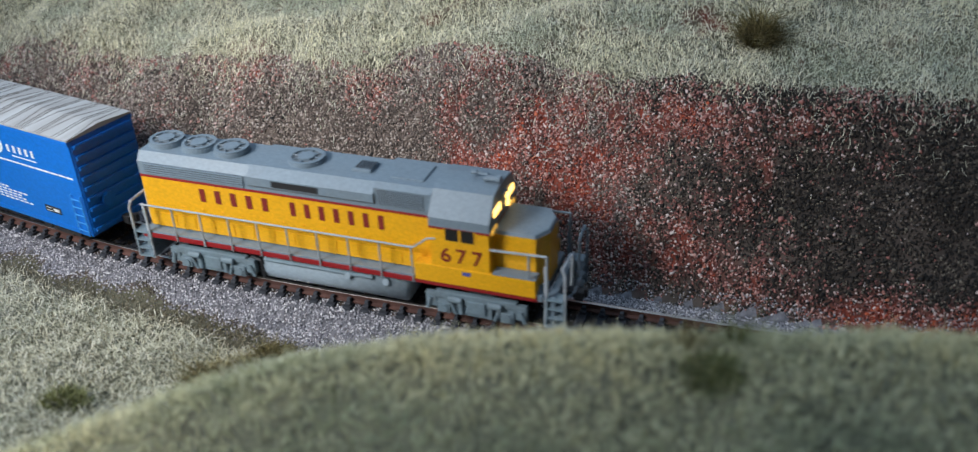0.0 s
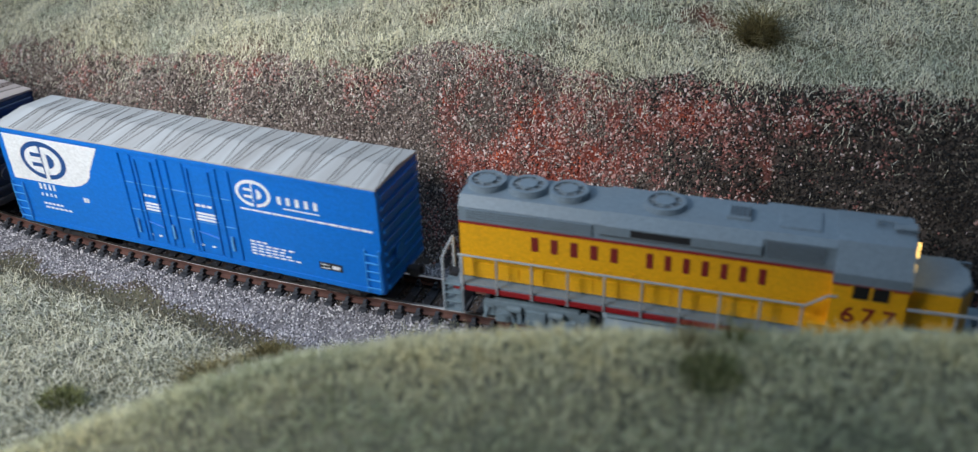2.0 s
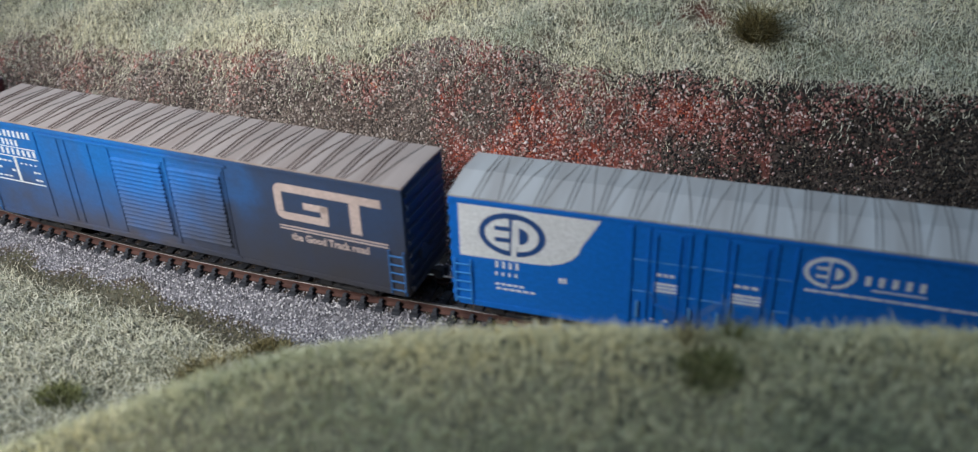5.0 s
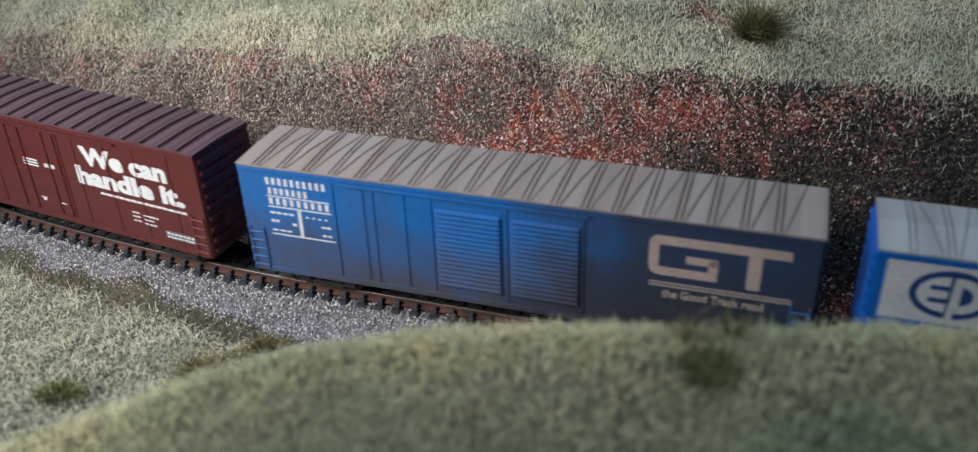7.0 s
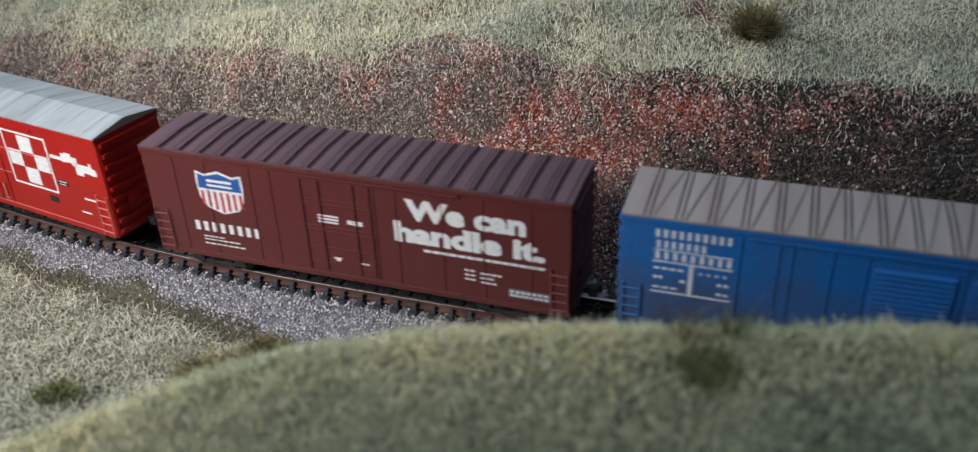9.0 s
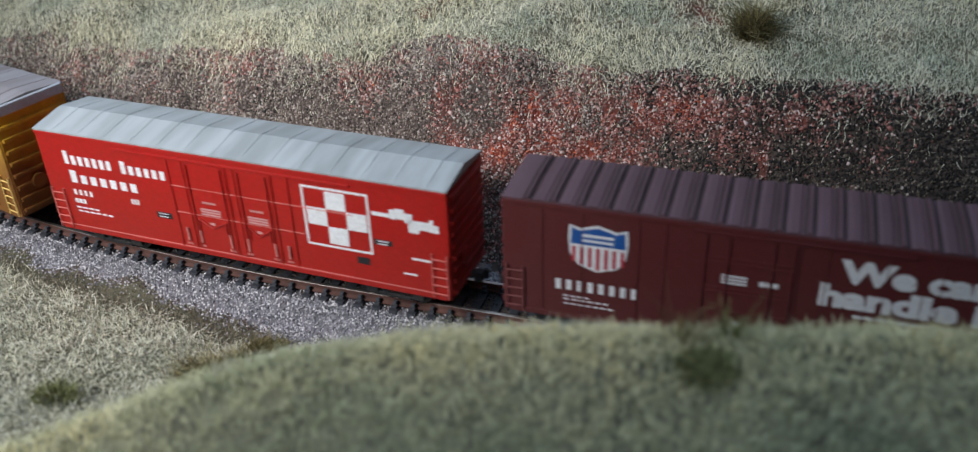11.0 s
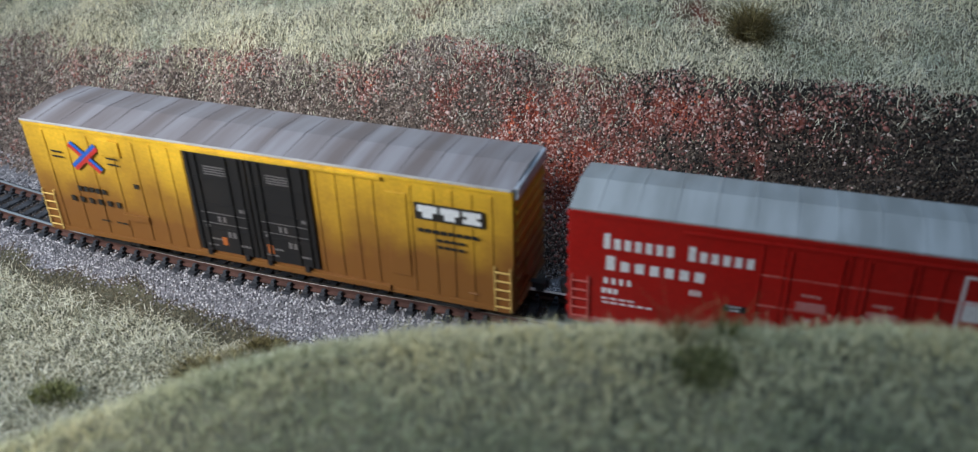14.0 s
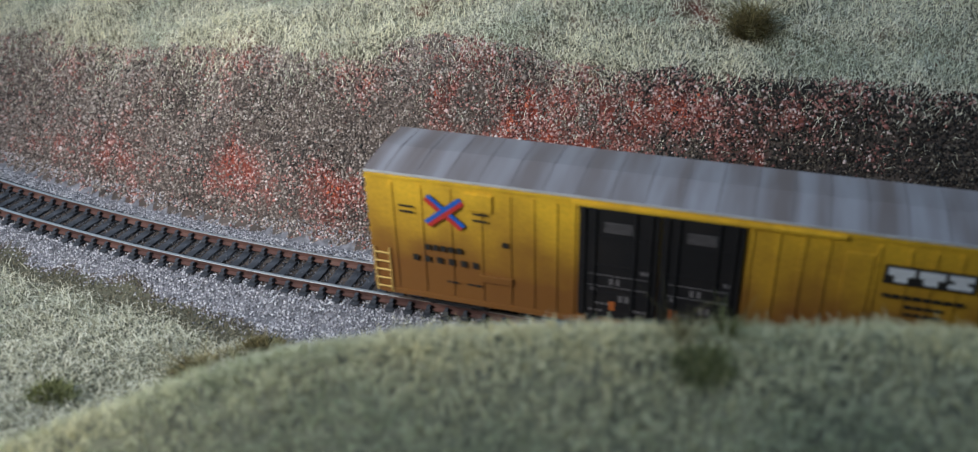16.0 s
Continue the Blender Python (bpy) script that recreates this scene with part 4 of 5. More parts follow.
def red_boxcar():
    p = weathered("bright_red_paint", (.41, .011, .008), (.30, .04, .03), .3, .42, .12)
    roof = roof_paint("silver_grey_roof", (.46, .49, .50), (.33, .35, .35), (1, .08, 1), 230, .4)
    L, W, z0, ze, rise = 103.3, 19.0, 4.9, 30.8, 2.0
    c = boxcar("red_boxcar", "bright red model boxcar with a silver-grey roof", L, W, z0, ze, rise, p, roof, (.62, .16, .14))
    y = -W / 2
    x = -46.5
    while x < 48:
        roof_rib(c, x, x, x, W, ze, rise, roof, .3, .12)
        x += 7.2
    for xx in (-15.6, -11.6, -.4, 1.6, 11, 15.0):
        post(c, xx, y, 6.2, 28.6, .45, p, .28, "door_post")
    for a, b in ((-11.2, -.8), (2, 10.6)):
        d = part("plug_door", boxes((a, b, y - .14, y + .02, 6.5, 28.3), bevel=.06), p, c)
        m = (a + b) / 2
        part("lock_rod", rods(.17, [(a + .8, y - .34, 6.6), (a + .8, y - .34, 28)], [(b - .8, y - .34, 6.6), (b - .8, y - .34, 28)], [(a + 1.6, y - .34, 11.2), (a + 1.6, y - .34, 14.4), (m, y - .34, 12.4), (b - 1.6, y - .34, 14.4), (b - 1.6, y - .34, 11)]), p, d)
        pk = paint("faded_lettering", (.55, .28, .27), .6, .2, bump=0)
        plates(d, "lettering", y - .14, pk, bars(m - 1.8, m + 1.8, 18.6, 19.1, 4) + [(m - 2.6, m + 2.6, 16.9 - k, 17.3 - k) for k in (0, .65, 1.3)] + bars(m - .8, m + 1, 13.2, 13.8, 1), "faded pink lettering drawn as bars")
    for z in (5.6, 28.7):
        part("door_track", boxes((-30, 30, y - .5, y, z, z + .5), bevel=.1), p, c)
    # pale red for lettering specks and for highlights painted on seams and latches
    faded = paint("red_highlight_lettering", (.58, .20, .18), .5, .3, (.3, .06, .05))
    for xa, xb, z in ((-15.4, 30, 21.95), (-15.4, 17.6, 15.2), (-49, 49, 6.1)):
        part("side_seam", boxes((xa, xb, y - .18, y, z, z + .15)), faded, c, "thin seam with a painted highlight")
    for xx in (-13.4, -9.8, -1.8, 2.8, 9.8, 13.2):
        part("latch", boxes((xx - .25, xx + .25, y - .5, y - .1, 8.0, 11.4), bevel=.08), faded, c)
        plates(c, "lettering", y - .3, faded, bars(xx - .8, xx + 1.0, 7.0, 7.5, 2))
    plates(c, "lettering", y, WHITE, name_bars(-45.3, -31.2, 23.0, 26.4, 7, 1.0, .7) + name_bars(-29.2, -16.4, 22.8, 26.0, 6, 1.0, .7) + name_bars(-44.9, -25.0, 18.2, 21.4, 7, 1.0, .7), "white lettering drawn as bars")
    plates(c, "data_lettering", y, WHITE, name_bars(-45, -38.9, 14.9, 16.3, 4, .8) + bars(-45, -41.5, 12.6, 13.8, 3) + bars(-45, -38, 11.2, 11.6, 4) + bars(-44.8, -34.4, 10.2, 10.6, 6) + bars(-28, -25.6, 15, 16.3, 3, .6)
           + bars(43, 49, 13.6, 14.1, 1) + [(40.8, 44, 9.6, 10)])
    plates(c, "data_plate", y, BLACK, [(-21.4, -17.2, 12.7, 14.2), (34.5, 38.7, 15.9, 17.2), (30, 33, 10.2, 11.9)], "small black data plates")
    plates(c, "plate_bar", y - .08, WHITE, [(-20.6, -18.2, 13.8, 13.95), (-20.6, -18.2, 13.0, 13.15), (35.2, 38, 16.8, 16.95), (35.4, 37.6, 16.1, 16.25)])
    e = plates(c, "checker_frame", y, WHITE, [(18.2, 34.0, 13.0, 13.5), (18.2, 34.0, 27.1, 27.6), (18.2, 18.7, 13.5, 27.1), (33.5, 34.0, 13.5, 27.1)], "white frame round a chequer of squares")
    sq = [(19.1 + 4.7 * i, 19.1 + 4.7 * (i + 1), 14.0 + 4.25 * j, 14.0 + 4.25 * (j + 1)) for i in range(3) for j in range(3) if (i + j) % 2]
    plates(e, "chequer", y, WHITE, sq)
    plates(c, "small_emblem", y, WHITE, [(34.6, 39, 23.0, 23.9), (38.6, 40, 22.8, 25.0), (40, 42, 23.0, 25.4), (42, 43.8, 22.4, 24.6), (42.8, 45.2, 20.2, 23.2), (45.2, 47.6, 21.2, 23.2), (47.6, 48.4, 21.0, 24.0), (48.4, 49.6, 21.0, 22.8)], "white lettering drawn as a ragged bar")
    return c


def yellow_boxcar():
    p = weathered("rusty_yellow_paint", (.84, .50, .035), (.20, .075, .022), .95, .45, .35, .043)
    roof = roof_paint("brown_grey_roof", (.36, .335, .35), (.20, .155, .14), (1, .05, 1), 170, .34)
    L, W, z0, ze, rise = 119.6, 20, 4.6, 33.4, 1.2
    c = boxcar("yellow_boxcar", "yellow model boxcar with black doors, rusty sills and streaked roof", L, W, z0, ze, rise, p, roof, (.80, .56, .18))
    y = -W / 2
    seam = paint("dark_roof_seam", (.19, .16, .155), .6, .3)
    for k in range(18):
        roof_rib(c, -55.5 + 6.5 * k, -55.5 + 6.5 * k, -55.5 + 6.5 * k, W, ze, rise, seam, .13, .08)
    part("roof_end", boxes((59.7, 60.8, -9.4, 9.4, 31.4, 33.9), bevel=.25), paint("pale_silver", (.5, .54, .6), .35, .2), c, "pale silver roof end")
    for xx in (-54.4, -48.2, -42.0, -35.6, -29.6, -24.8, -20.2, -16.6, 16.2, 20.8, 25.2, 29.4, 37.8, 42.8, 46.8, 51.0, 55.2):
        post(c, xx, y, 6.2, 31.6, .8, p, .22, "side_rib")
    part("route_panel", boxes((32.4, 37.2, y - .35, y, 9.5, 29.6), bevel=.2), p, c)
    part("route_panel", boxes((-38.9, -33.0, y - .45, y, 27.4, 31.2), bevel=.1), p, c)
    part("card_board", boxes((-36, -29, y - .6, y - .1, 11.0, 12.6), bevel=.1), p, c)
    part("roof_edge", boxes((-59.8, 59.6, y - .32, y - .1, ze - .1, ze + .42), bevel=.08), paint("pale_edge", (.55, .54, .52), .5, .3), c, "pale roof edge")
    for xx in (39.0, 46.0):
        part("ladder_rung", rods(.18, [(xx + 11, y - .4, 8.2), (xx + 13, y - .4, 8.2)]), p, c)
    black = paint("black_door_paint", (.010, .009, .010), .6, .3, (.04, .03, .024))
    for a, b in ((-15.5, -.2), (.2, 15.1)):
        d = part("door", boxes((a, b, y - .7, y, 7.2, 32.0), bevel=.12), black, c, "black sliding door")
        for xx in (a + 1.2, a + 3.2, b - 4.4, b - 1.4):
            part("lock_rod", rods(.26, [(xx, y - .9, 7.4), (xx, y - .9, 31.8)]), black, d)
        for z in (26.0, 19.5, 13.2):
            part("door_rib", boxes((a + .4, b - .4, y - .85, y - .68, z - .2, z + .2)), black, d)
        for xx in (a + 2.4, b - 3.0):
            part("roller", boxes((xx - .6, xx + .6, y - 1.1, y - .2, 6.0, 7.6), bevel=.15), black, d)
        m = (a + b) / 2
        grey = paint("grey_lettering", (.17, .155, .155), .6, .3, bump=0)
        plates(d, "lettering", y - .72, grey, [(m - 2.8, m + 2.6, 28.9 - k, 29.1 - k) for k in (0, .6, 1.2, 1.8)] + bars(m + .5, m + 3, 11.4, 13.4, 2, .6) + bars(m - 5, m - 3.6, 13, 14.2, 1) + bars(m - 4, m - 1, 10.3, 10.7, 3) + bars(m + 4.6, m + 6.4, 18.4, 19.6, 2, .7) + [(m - 5.6, m + 6.2, 17.2, 17.32), (m - 5.6, m + 6.2, 14.6, 14.72)] + bars(m - 1.4, m + 1.2, 15.2, 16.6, 2, .5) + bars(m + 3.4, m + 6.4, 9.4, 9.9, 3) + bars(m - 5.4, m - 2.4, 8.6, 9.0, 3), "grey lettering drawn as bars")
    orange = paint("orange_placard", (.5, .13, .02), .6, .2, bump=0)
    plates(c, "placard", y - .72, orange, [(-9.2, -8.0, 9.2, 11.2), (2.6, 4.0, 9.2, 11.4)])
    part("door_track", boxes((-17, 32, y - .8, y, 5.2, 6.3), bevel=.1), p, c)
    part("door_track", boxes((-17, 32, y - .8, y, 32.0, 32.7), bevel=.1), p, c)
    ink = paint("black_lettering", (.02, .018, .016), .6, .1, bump=0)
    yy = y - .52
    plates(c, "lettering", yy, ink, [(-52.6, -49.6, 26.5, 26.9), (-52.6, -49.6, 25.2, 25.6), (-37, -34.1, 26.7, 27.1), (-37, -34.1, 25.2, 25.6)] + bars(-47.6, -39, 17.0, 18.3, 5, .6) + bars(-50.4, -34.8, 14.0, 15.4, 6, .45) + bars(-43, -40.4, 9.6, 10, 2) + bars(-38.6, -35.2, 9.6, 10, 2)
           + bars(39.4, 53.0, 21.4, 22.2, 8, .8) + bars(43.4, 50, 19.6, 20.2, 4, .8) + bars(43.6, 49.8, 18.0, 18.6, 4, .8) + [(-31, -29.8, 20, 21.2)], "black lettering drawn as bars")
    t = plates(c, "name_board", yy, ink, [(39.0, 54.0, 24.4, 28.2)], "black board with white blocks")
    plates(t, "board_block", yy - .08, WHITE, [(39.7, 44.0, 26.2, 27.7), (40.8, 43.0, 24.9, 26.2), (44.7, 48.8, 26.2, 27.7), (45.6, 47.8, 24.9, 26.2), (49.5, 53.4, 26.6, 27.7), (50.4, 52.5, 25.9, 26.6), (49.5, 53.4, 24.9, 25.9)])
    # crossed bars in blue and red
    em = [((-46.7, 29.4), (-39.2, 23.2)), ((-46.7, 23.2), (-39.2, 29.4))]
    blue = paint("emblem_blue", (.02, .12, .5), .5, .1, bump=0)
    red = paint("emblem_red", (.55, .04, .03), .5, .1, bump=0)
    for j, ((xa, za), (xb, zb)) in enumerate(em):
        n = Vector((-(zb - za), xb - xa)).normalized()
        for o, m in ((.48, blue), (-.48, red)):
            pts = [(xa + n.x * (o - .46), za + n.y * (o - .46)), (xb + n.x * (o - .46), zb + n.y * (o - .46)), (xb + n.x * (o + .46), zb + n.y * (o + .46)), (xa + n.x * (o + .46), za + n.y * (o + .46))]
            part("emblem_bar", plate(pts, yy - .03 * j, .1), m, c)
    return c


def locomotive():
    yellow = paint("armour_yellow", (.86, .43, .012), .38, .12, (.5, .25, .03), .04)
    grey = paint("harbour_grey", (.195, .255, .305), .5, .2, (.2, .2, .2), .05)
    red = paint("red_stripe", (.30, .012, .016), .45, .15)
    tank_grey = paint("tank_silver", (.30, .37, .42), .35, .2, (.14, .15, .16), .05)
    silver = paint("truck_silver", (.19, .26, .30), .45, .4, (.10, .10, .10), .1)
    darkred = paint("dark_red_lettering", (.22, .02, .018), .5, .1, bump=0)
    c = tagged(empty("locomotive"), "yellow and grey model diesel locomotive with lit cab and handrails", "locomotive", "cars of the train")
    HY = 6.5
    hood = [(-HY, 10.6), (HY, 10.6), (HY, 23.4), (-HY, 23.4)]
    part("hood", prism(hood, -49.2, 23.6), yellow, c, "yellow long hood")
    top = [(-HY - .02, 23.9), (HY + .02, 23.9), (HY + .02, 27.2), (5.0, 29.3), (-5.0, 29.3), (-HY - .02, 27.2)]
    part("hood_top", prism(top, -49.3, 23.6), grey, c, "grey upper hood with chamfered roof")
    part("hood_stripe", boxes((-49.3, 23.7, -HY - .06, HY + .06, 23.35, 23.95)), red, c, "thin dark red stripe")
    flare = [(-HY - .9, 25.6), (-HY + .5, 24.4), (HY - .5, 24.4), (HY + .9, 25.6), (HY + .9, 27.6), (5.2, 29.6), (-5.2, 29.6), (-HY - .9, 27.6)]
    f = part("blower_housing", prism(flare, -20, 10.4), grey, c)
    part("intake", boxes((-13.9, -2.6, -HY - 1.05, -HY - .6, 25.9, 27.3)), BLACK, f, "dark intake opening")
    box_top = [(-HY - .35, 24.6), (HY + .35, 24.6), (HY + .35, 29.0), (5.6, 30.0), (-5.6, 30.0), (-HY - .35, 29.0)]
    part("filter_housing", prism(box_top, 10.4, 23.4), grey, c)
    g = paint("grille_grey", (.05, .058, .066), .6, .2)
    gr = part("air_filter_grille", boxes((11.2, 21.6, -HY - .45, -HY - .3, 25.2, 28.6)), g, c)
    for k in range(8):
        part("slat", boxes((11.2, 21.6, -HY - .62, -HY - .42, 25.4 + k * .42, 25.55 + k * .42)), grey, gr)
    gr = part("radiator_grille", boxes((-47.6, -21.6, -HY - .1, -HY - .01, 24.5, 27.0)), g, c, "dark radiator grille with grey slats")
    for k in range(5):
        part("slat", boxes((-47.7, -21.5, -HY - .42, -HY - .06, 24.5 + k * .55, 24.78 + k * .55), bevel=.05), grey, gr)
    part("roof_hatch", boxes((3.2, 7.8, -2.2, 2.2, 29.4, 30.3), bevel=.2), grey, c)
    for k in range(5):
        part("hatch_slat", boxes((4 + k * .8, 4.35 + k * .8, -1.7, 1.7, 30.25, 30.5)), g, c)
    part("roof_hatch", boxes((13, 20.5, -3.6, 3.6, 29.9, 30.35), bevel=.15), grey, c)
    fan_grey = paint("fan_grey", (.17, .195, .215), .6, .2)
    for x, r in ((-45.0, 4.1), (-36.2, 4.1), (-27.7, 4.1), (-8.6, 4.2)):
        fan = part("radiator_fan", rods(r, [(x, 0, 29.2), (x, 0, 30.2)], n=28), grey, c, "round grey roof fan with a spoked grille")
        part("fan_ring", ring_flat(x, 0, 30.2, r * .96, r * .18, .5), grey, fan)
        part("fan_cap", rods(r * .45, [(x, 0, 30.2), (x, 0, 30.8)], n=20), grey, fan)
        part("fan_grille", rods(r * .8, [(x, 0, 30.15), (x, 0, 30.28)], n=24), fan_grey, fan)
        for k in range(8):
            a = k * math.tau / 8
            part("fan_spoke", rods(.16, [(x + r * .4 * math.cos(a), r * .4 * math.sin(a), 30.5), (x + r * .85 * math.cos(a), r * .85 * math.sin(a), 30.5)], n=5), grey, fan)
    # hood doors: thin seams with latches low on the hood
    for k in range(13):
        x = -46.5 + k * 5.2
        part("hood_door", boxes((x, x + 4.7, -HY - .16, -HY + .02, 11.2, 14.2), bevel=.08), yellow, c)
        part("latch", boxes((x + 2.0, x + 2.7, -HY - .26, -HY - .05, 16.6, 16.9)), yellow, c)
    # cab
    cy = 9.2
    cabp = [(-cy, 10.4), (cy, 10.4), (cy, 22.9), (-cy, 22.9)]
    cab = part("cab", prism(cabp, 23.6, 36.4), yellow, c, "yellow cab side")
    rf = [(-cy - .05, 23.3), (cy + .05, 23.3), (cy + .05, 25.4), (5.6, 30.2), (2, 30.7), (-2, 30.7), (-5.6, 30.2), (-cy - .05, 25.4)]
    part("cab_roof", prism(rf, 23.4, 36.6), grey, c, "grey cab roof with sloping sides")
    part("cab_stripe", boxes((23.4, 36.5, -cy - .06, cy + .06, 22.85, 23.35)), red, c)
    pane = material("cab_glass", .08)
    colour(pane, (.02, .02, .02))
    for a, b in ((27.0, 29.9), (30.4, 33.3)):
        w = part("cab_window", boxes((a, b, -cy - .08, -cy + .02, 20.4, 23.2)), pane, cab, "dark cab window")
        part("window_frame", boxes((a - .3, b + .3, -cy - .14, -cy, 20.0, 20.4), (a - .3, a, -cy - .14, -cy, 20.4, 23.2), (b, b + .3, -cy - .14, -cy, 20.4, 23.2)), yellow, w)
    glow = material("warm_lamp")
    gb = glow.node_tree.nodes["Principled BSDF"]
    gb.inputs["Emission Color"].default_value, gb.inputs["Emission Strength"].default_value = (1.0, .62, .16, 1), 3.2
    colour(glow, (.9, .7, .4))
    dim = material("lit_windscreen", .15)
    db = dim.node_tree.nodes["Principled BSDF"]
    db.inputs["Emission Color"].default_value, db.inputs["Emission Strength"].default_value = (1.0, .55, .08, 1), 0.9
    colour(dim, (.3, .18, .05))
    for ya, yb in ((-7.6, -4.2), (4.2, 7.6)):
        part("windscreen", boxes((36.4, 36.55, ya, yb, 22.0, 25.2)), dim, cab, "windscreen lit warm from inside")
    nb = part("number_board", boxes((36.5, 36.9, -6.4, -2.2, 25.6, 27.2), bevel=.1), glow, c, "glowing number board")
    part("number_board", boxes((36.5, 36.9, 2.2, 6.4, 25.6, 27.2), bevel=.1), glow, c, "glowing number board")
    hl = part("headlight_case", boxes((36.4, 37.4, -1.4, 1.4, 25.0, 28.6), bevel=.25), grey, c)
    for z in (27.6, 26.0):
        part("headlight", rods(.72, [(37.3, 0, z), (37.8, 0, z)], n=14), glow, hl, "glowing round headlight")
    horn = bmesh.new()
    for yy, a in ((-1.4, 1), (-.5, 1), (.6, -1)):
        rod(horn, (33.2, yy, 31.5), (33.2 + 3 * a, yy, 31.7), .35, 8)
        rod(horn, (33.2 + 2.4 * a, yy, 31.66), (33.2 + 3.4 * a, yy, 31.72), .6, 8)
    rod(horn, (33.2, -1.6, 31.3), (33.2, 1.0, 31.3), .3)
    rod(horn, (33.2, -.2, 30.4), (33.2, -.2, 31.4), .4)
    part("air_horn", horn, grey, c)
    # short nose
    ny = 6.2
    nose = bmesh.new()
    pl = [(36.4, -ny), (45.4, -ny), (47.6, -2.8), (47.6, 2.8), (45.4, ny), (36.4, ny)]
    lo = [nose.verts.new((x, y, 10.4)) for x, y in pl]
    hi = [nose.verts.new((x, y, 21.8)) for x, y in pl]
    for k in range(6):
        nose.faces.new((lo[k], lo[(k + 1) % 6], hi[(k + 1) % 6], hi[k]))
    nose.faces.new(lo[::-1])
    nose.faces.new(hi)
    part("nose", nose, yellow, c, "yellow short nose")
    capb = bmesh.new()
    lo = [capb.verts.new((x * 1.0 + (.0), y * 1.0, 21.8)) for x, y in pl]
    hi = [capb.verts.new((36.4 + (x - 36.4) * .96, y * .95, 22.5)) for x, y in pl]
    for k in range(6):
        capb.faces.new((lo[k], lo[(k + 1) % 6], hi[(k + 1) % 6], hi[k]))
    capb.faces.new(lo[::-1])
    capb.faces.new(hi)
    part("nose_top", capb, grey, c, "grey non-slip nose top")
    # frame, walkway, side boxes
    part("frame", boxes((-50, 47.5, -8.9, 8.9, 8.6, 10.2), bevel=.1), grey, c, "grey walkway deck")
    part("sill_stripe", boxes((-50.1, 46.4, -9.15, -8.85, 8.6, 9.75), (-50.1, 46.4, 8.85, 9.15, 8.6, 9.75), bevel=.06), red, c, "dark red sill stripe")
    for s in (-1, 1):
        y0, y1 = sorted((s * 9.4, s * 6.4))
        part("battery_box", boxes((19.5, 46.2, y0, y1, 9.62, 13.8), bevel=.15), yellow, c)
        part("box_step", boxes((37, 46.2, y0, y1, 13.8, 14.1), bevel=.06), grey, c)
    for digit, x in (("6", 25.7), ("7", 29.2), ("7", 32.7)):
        letters(c, "road_number", digit, x, x + 2.3, 15.1, 18.6, -cy, darkred, .012, "dark red number on the cab side")
    plates(c, "lettering", -HY, darkred, name_bars(-35.2, -15.0, 18.9, 22.2, 5, .6) + name_bars(-11.8, 13.0, 18.8, 22.2, 7, .6), "dark red lettering drawn as bars", .1)
    plates(c, "builder_badge", -9.4, paint("badge_blue", (.08, .1, .35), .5, .1, bump=0), [(30.4, 32.2, 12.4, 13.3)])
    # fuel tank
    tank = [(-6.6, 1.9), (6.6, 1.9), (7.8, 2.3), (8.6, 3.2), (8.95, 4.4), (8.95, 5.8), (8.6, 7.0), (7.8, 8.0), (6.8, 8.5), (-6.8, 8.5), (-7.8, 8.0), (-8.6, 7.0), (-8.95, 5.8), (-8.95, 4.4), (-8.6, 3.2), (-7.8, 2.3)]
    tk = smooth(part("fuel_tank", prism(tank, -18.6, 16.6), tank_grey, c, "silver-grey fuel tank"))
    for xx in (3.2, 12.4):
        part("tank_cap", rods(.75, [(xx, -8.4, 7.0), (xx, -9.5, 7.4)], n=10), tank_grey, tk)
    part("tank_rod", rods(.5, [(-17.6, -8.75, 7.6), (9, -8.75, 7.6)], n=8), silver, tk)
    part("tank_pipe", rods(.4, [(-21.5, -8.6, 7.6), (-18.8, -9.0, 7.2), (-18.6, -9.0, 2.6)]), BLACK, tk)
    for s in (-1, 1):
        t = truck(c, s * 32.6, 14.5, silver, side_y=8.2)
        for k in (-1, 1):
            bm = boxes((k * 7.2 - 1.5, k * 7.2 + 1.5, -8.9, -8.0, 1.6, 4.2), (k * 3.4 - .5, k * 3.4 + .5, -9.0, -8.0, 1.8, 4.9), bevel=.25)
            rod(bm, (k * 3.0, -8.8, 5.4), (k * 6.0, -8.8, 5.4), .75, 10)
            rod(bm, (k * 10.2, -8.6, 5.0), (k * 11.0, -8.6, 2.2), .5)
            rod(bm, (k * 7.2, -9.2, 2.9), (k * 7.2, -8.6, 2.9), 1.0, 12)
            rod(bm, (k * 4.4, -8.7, 1.6), (k * 5.6, -8.7, 4.8), .35)
            part("brake_gear", bm, silver, t)
        part("truck_casting", boxes((-11.4, -8.9, -8.5, -7.2, 2.6, 6.2), (8.9, 11.4, -8.5, -7.2, 2.6, 6.2), (-9.2, 9.2, -8.45, -7.0, 5.0, 6.7), (-2.2, 2.2, -8.7, -7.2, 2.2, 5.4), bevel=.3), silver, t)
        coupler(c, s * 49, s)
        # pilots, steps and end rails
        x = s * 48.6
        part("pilot", boxes((*sorted((x, x + s * 1.6)), -8.8, 8.8, 2.6, 10.2), bevel=.2), grey, c)
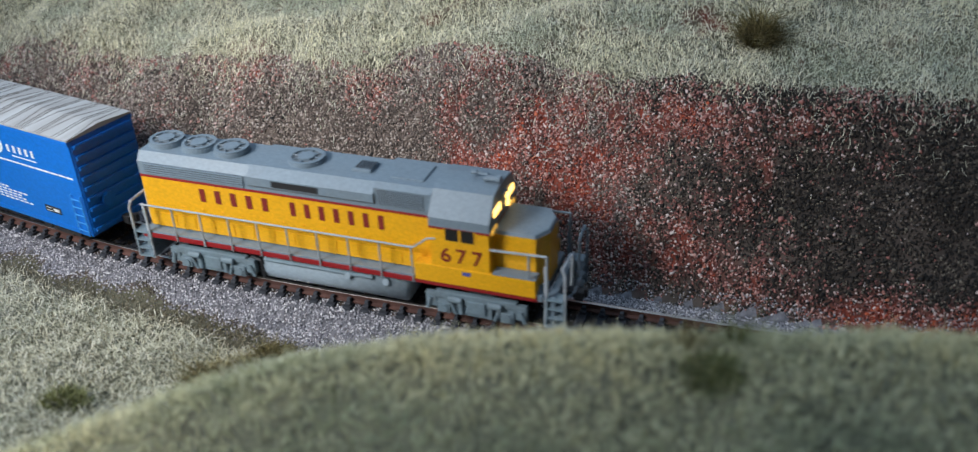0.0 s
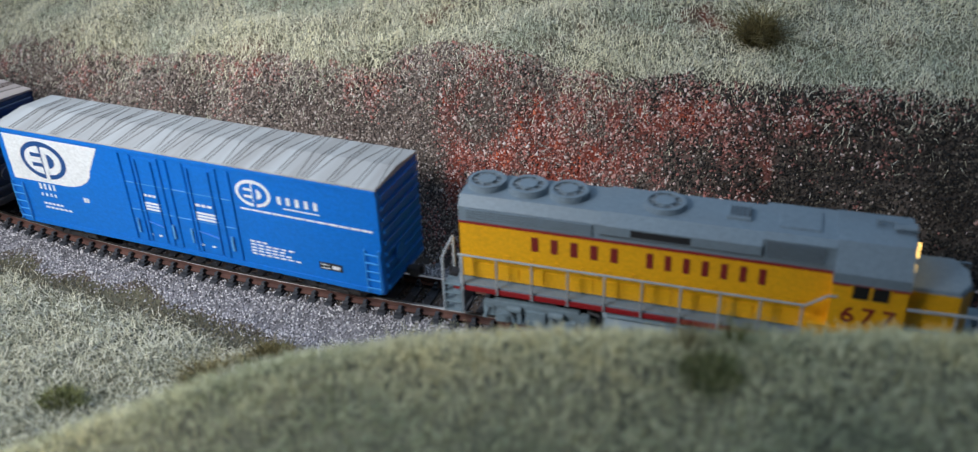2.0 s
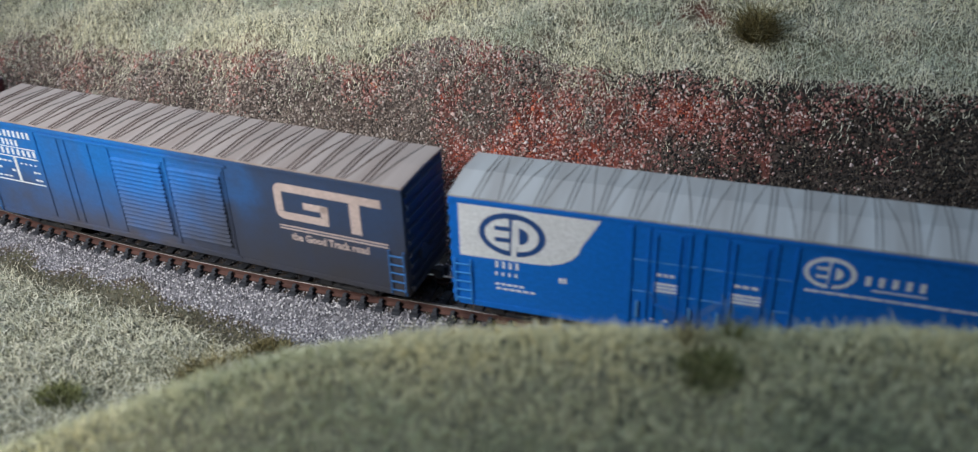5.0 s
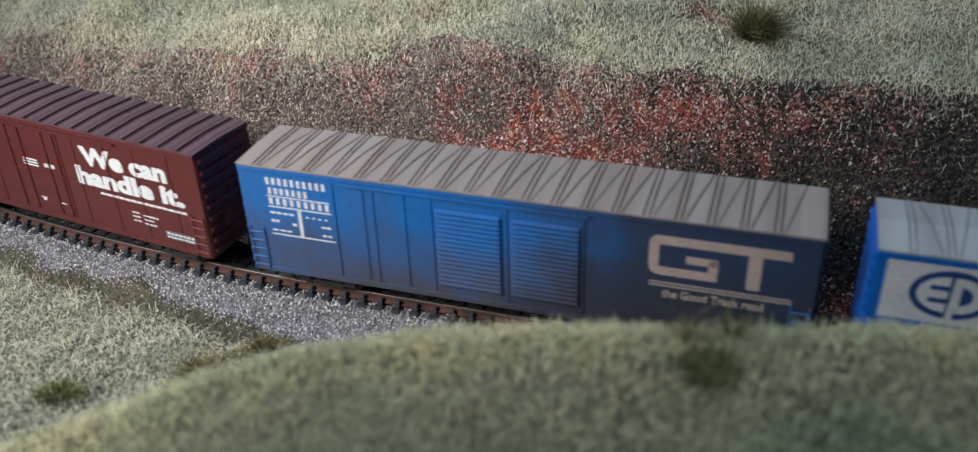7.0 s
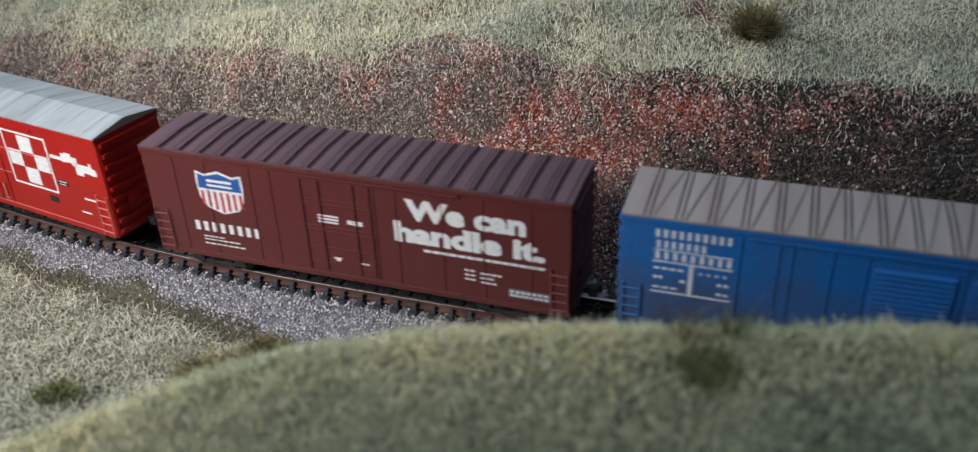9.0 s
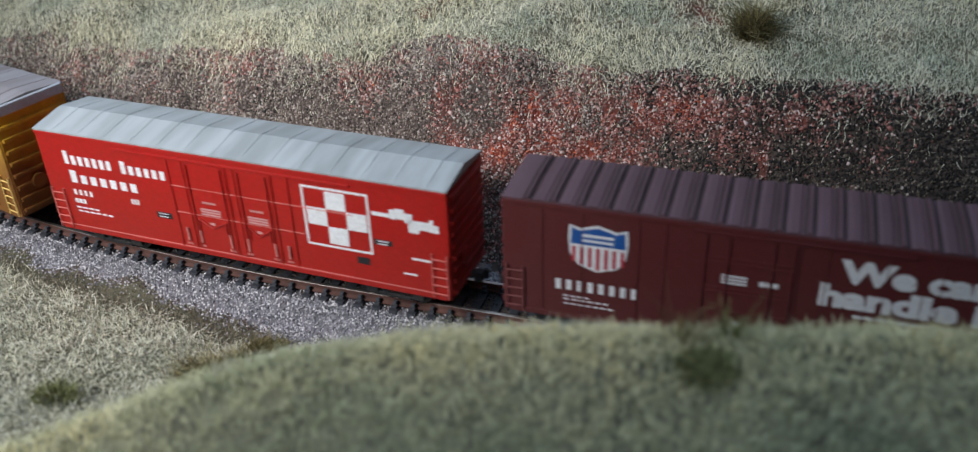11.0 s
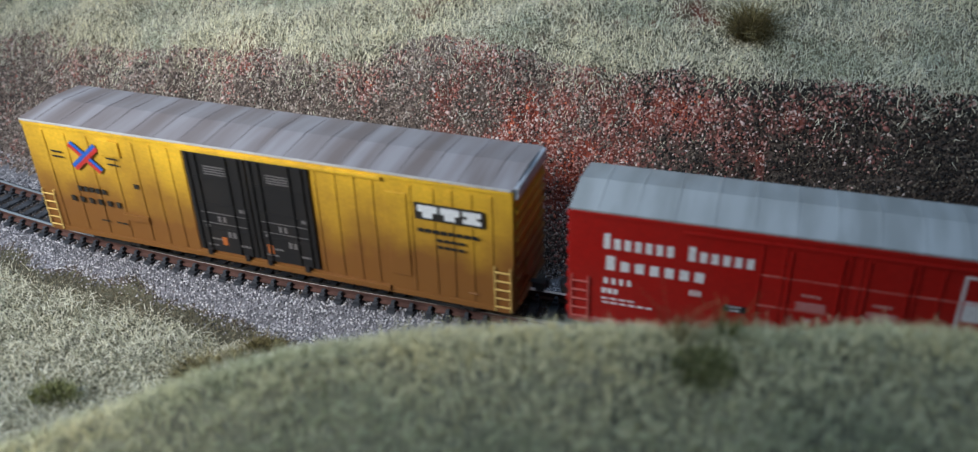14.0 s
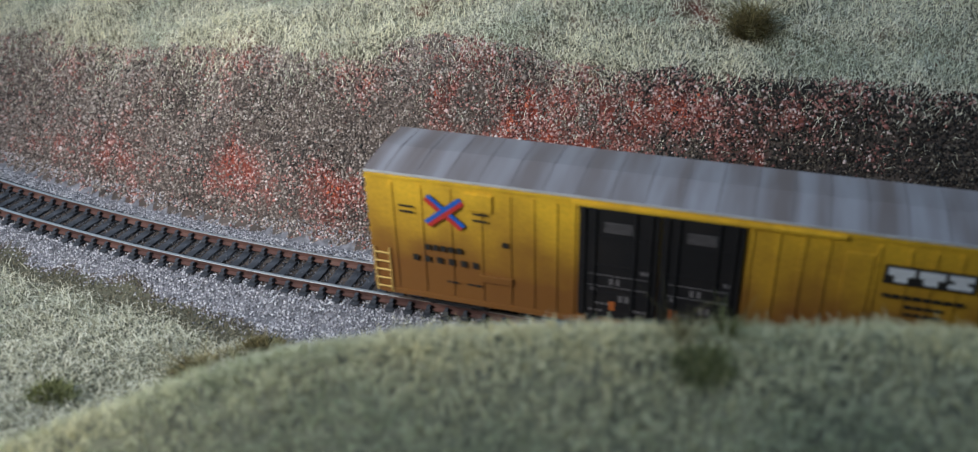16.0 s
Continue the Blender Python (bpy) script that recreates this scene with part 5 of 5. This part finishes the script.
        for sy in (-1, 1):
            st = bmesh.new()
            for k in range(4):
                box(st, *sorted((x - s * .2, x + s * 3.6)), *sorted((sy * 9.6, sy * 6.6)), 3.0 + k * 2.2, 3.35 + k * 2.2, .06)
            for xx in (x - s * .1, x + s * 3.6):
                rod(st, (xx, sy * 9.3, 2.8), (xx, sy * 9.3, 10.4), .28)
            part("steps", st, silver, c)
            white = paint("pale_handrail", (.5, .54, .58), .5, .2) if sy < 0 else grey
            part("end_handrail", rods(.3, [(x + s * 3.8, sy * 9.2, 3), (x + s * 3.8, sy * 9.2, 15.8), (x + s * 3.2, sy * 9.0, 17.6)], [(x - s * .3, sy * 9.2, 3), (x - s * .3, sy * 9.2, 17.6)], [(x + s * 3.2, sy * 9.0, 17.6), (x + s * 3.6, sy * 3.0, 17.6), (x + s * 3.6, sy * 3.0, 10)]), white, c)
    front = rods(.28, [(36.6, -9.2, 19.6), (48.6, -9.2, 20.0), (48.6, -9.2, 5)], [(44.8, -9.2, 19.9), (44.8, -9.2, 13.9)], n=6)
    rail_grey = paint("rail_grey", (.36, .40, .43), .5, .2)
    part("front_handrail", front, rail_grey, c)
    part("front_handrail", rods(.28, [(36.6, 9.2, 19.6), (48.6, 9.2, 20.0), (48.6, 9.2, 5)]), grey, c)
    for s in (-1, 1):
        y = s * 9.3
        part("handrail", rods(.24, [(-48.9, y, 17.4), (19.4, y, 17.4), (23.0, y, 20.2), (24.6, s * 9.2, 20.4)]), rail_grey, c)
        for k in range(10):
            x = -48.0 + k * 7.45
            part("stanchion", rods(.24, [(x, y, 8.6), (x, y, 17.4)], n=6), rail_grey, c)
    # rear end: hood door and number boards
    part("rear_door", boxes((-49.5, -49.1, -2.6, 2.6, 11, 22), bevel=.1), yellow, c)
    part("uncoupling_lever", rods(.22, [(52, -8, 9.6), (52.6, -3, 8.0), (52.6, 3, 8.0), (52, 8, 9.6)]), grey, c)
    return c


def ring_flat(cx, cy, z, r, width, h, n=28):
    """A flat round band lying on z."""
    bm = bmesh.new()
    loops = []
    for rr, zz in ((r, z), (r, z + h), (r - width, z + h), (r - width, z)):
        loops.append([bm.verts.new((cx + rr * math.cos(k * math.tau / n), cy + rr * math.sin(k * math.tau / n), zz)) for k in range(n)])
    for a, b in zip(loops, loops[1:] + loops[:1]):
        for k in range(n):
            bm.faces.new((a[k], a[(k + 1) % n], b[(k + 1) % n], b[k]))
    return bm


# each car with its middle's distance from the start mark and half the distance between its trucks
CARS = [(locomotive(), -34.0, 32.6), (blue_boxcar(), -150.5, 36.7), (dark_blue_boxcar(), -270.5, 42.3), (brown_boxcar(), -388.6, 35.0),
        (red_boxcar(), -500.2, 36.9), (yellow_boxcar(), -622.4, 42.5)]

# ---- what moves: the train runs along the line ----
TRAVEL = [(0, 0.0), (1, 38.9), (2, 78.6), (3, 119.1), (4, 158.4), (5, 197.1), (6, 237.1), (7, 277.2), (8, 317.8), (9, 360.1), (10, 401.9),
          (11, 444.3), (12, 487.7), (13, 530.4), (14, 572.6), (15, 616.9), (16, 660.9)]


def travel(t):
    """Millimetres run since the start, through the table smoothly."""
    k = min(int(t), 15)
    p = [TRAVEL[min(max(j, 0), 16)][1] for j in range(k - 1, k + 3)]
    p[0] = p[0] if k > 0 else 2 * p[1] - p[2]
    p[3] = p[3] if k < 15 else 2 * p[2] - p[1]
    u = t - k
    return p[1] + 0.5 * u * (p[2] - p[0] + u * (2 * p[0] - 5 * p[1] + 4 * p[2] - p[3] + u * (3 * (p[1] - p[2]) + p[3] - p[0])))


def car_pose(s, half):
    xa, ya, _ = line(s + half)
    xb, yb, _ = line(s - half)
    th = math.atan2(ya - yb, xa - xb)
    return Matrix.Translation(((xa + xb) / 2 * MM, (ya + yb) / 2 * MM, 0)) @ Matrix.Rotation(th, 4, "Z")


def motions():
    for car, off, half in CARS:
        walk(car, [(t / 4, car_pose(travel(t / 4) + off, half)) for t in range(65)])
    for axle, x in WHEELSETS:
        walk(axle, [(t / 15, Matrix.Translation((x * MM, 0, 2.75 * MM)) @ Matrix.Rotation(travel(t / 15) / 2.75, 4, "Y")) for t in range(241)])


motions()
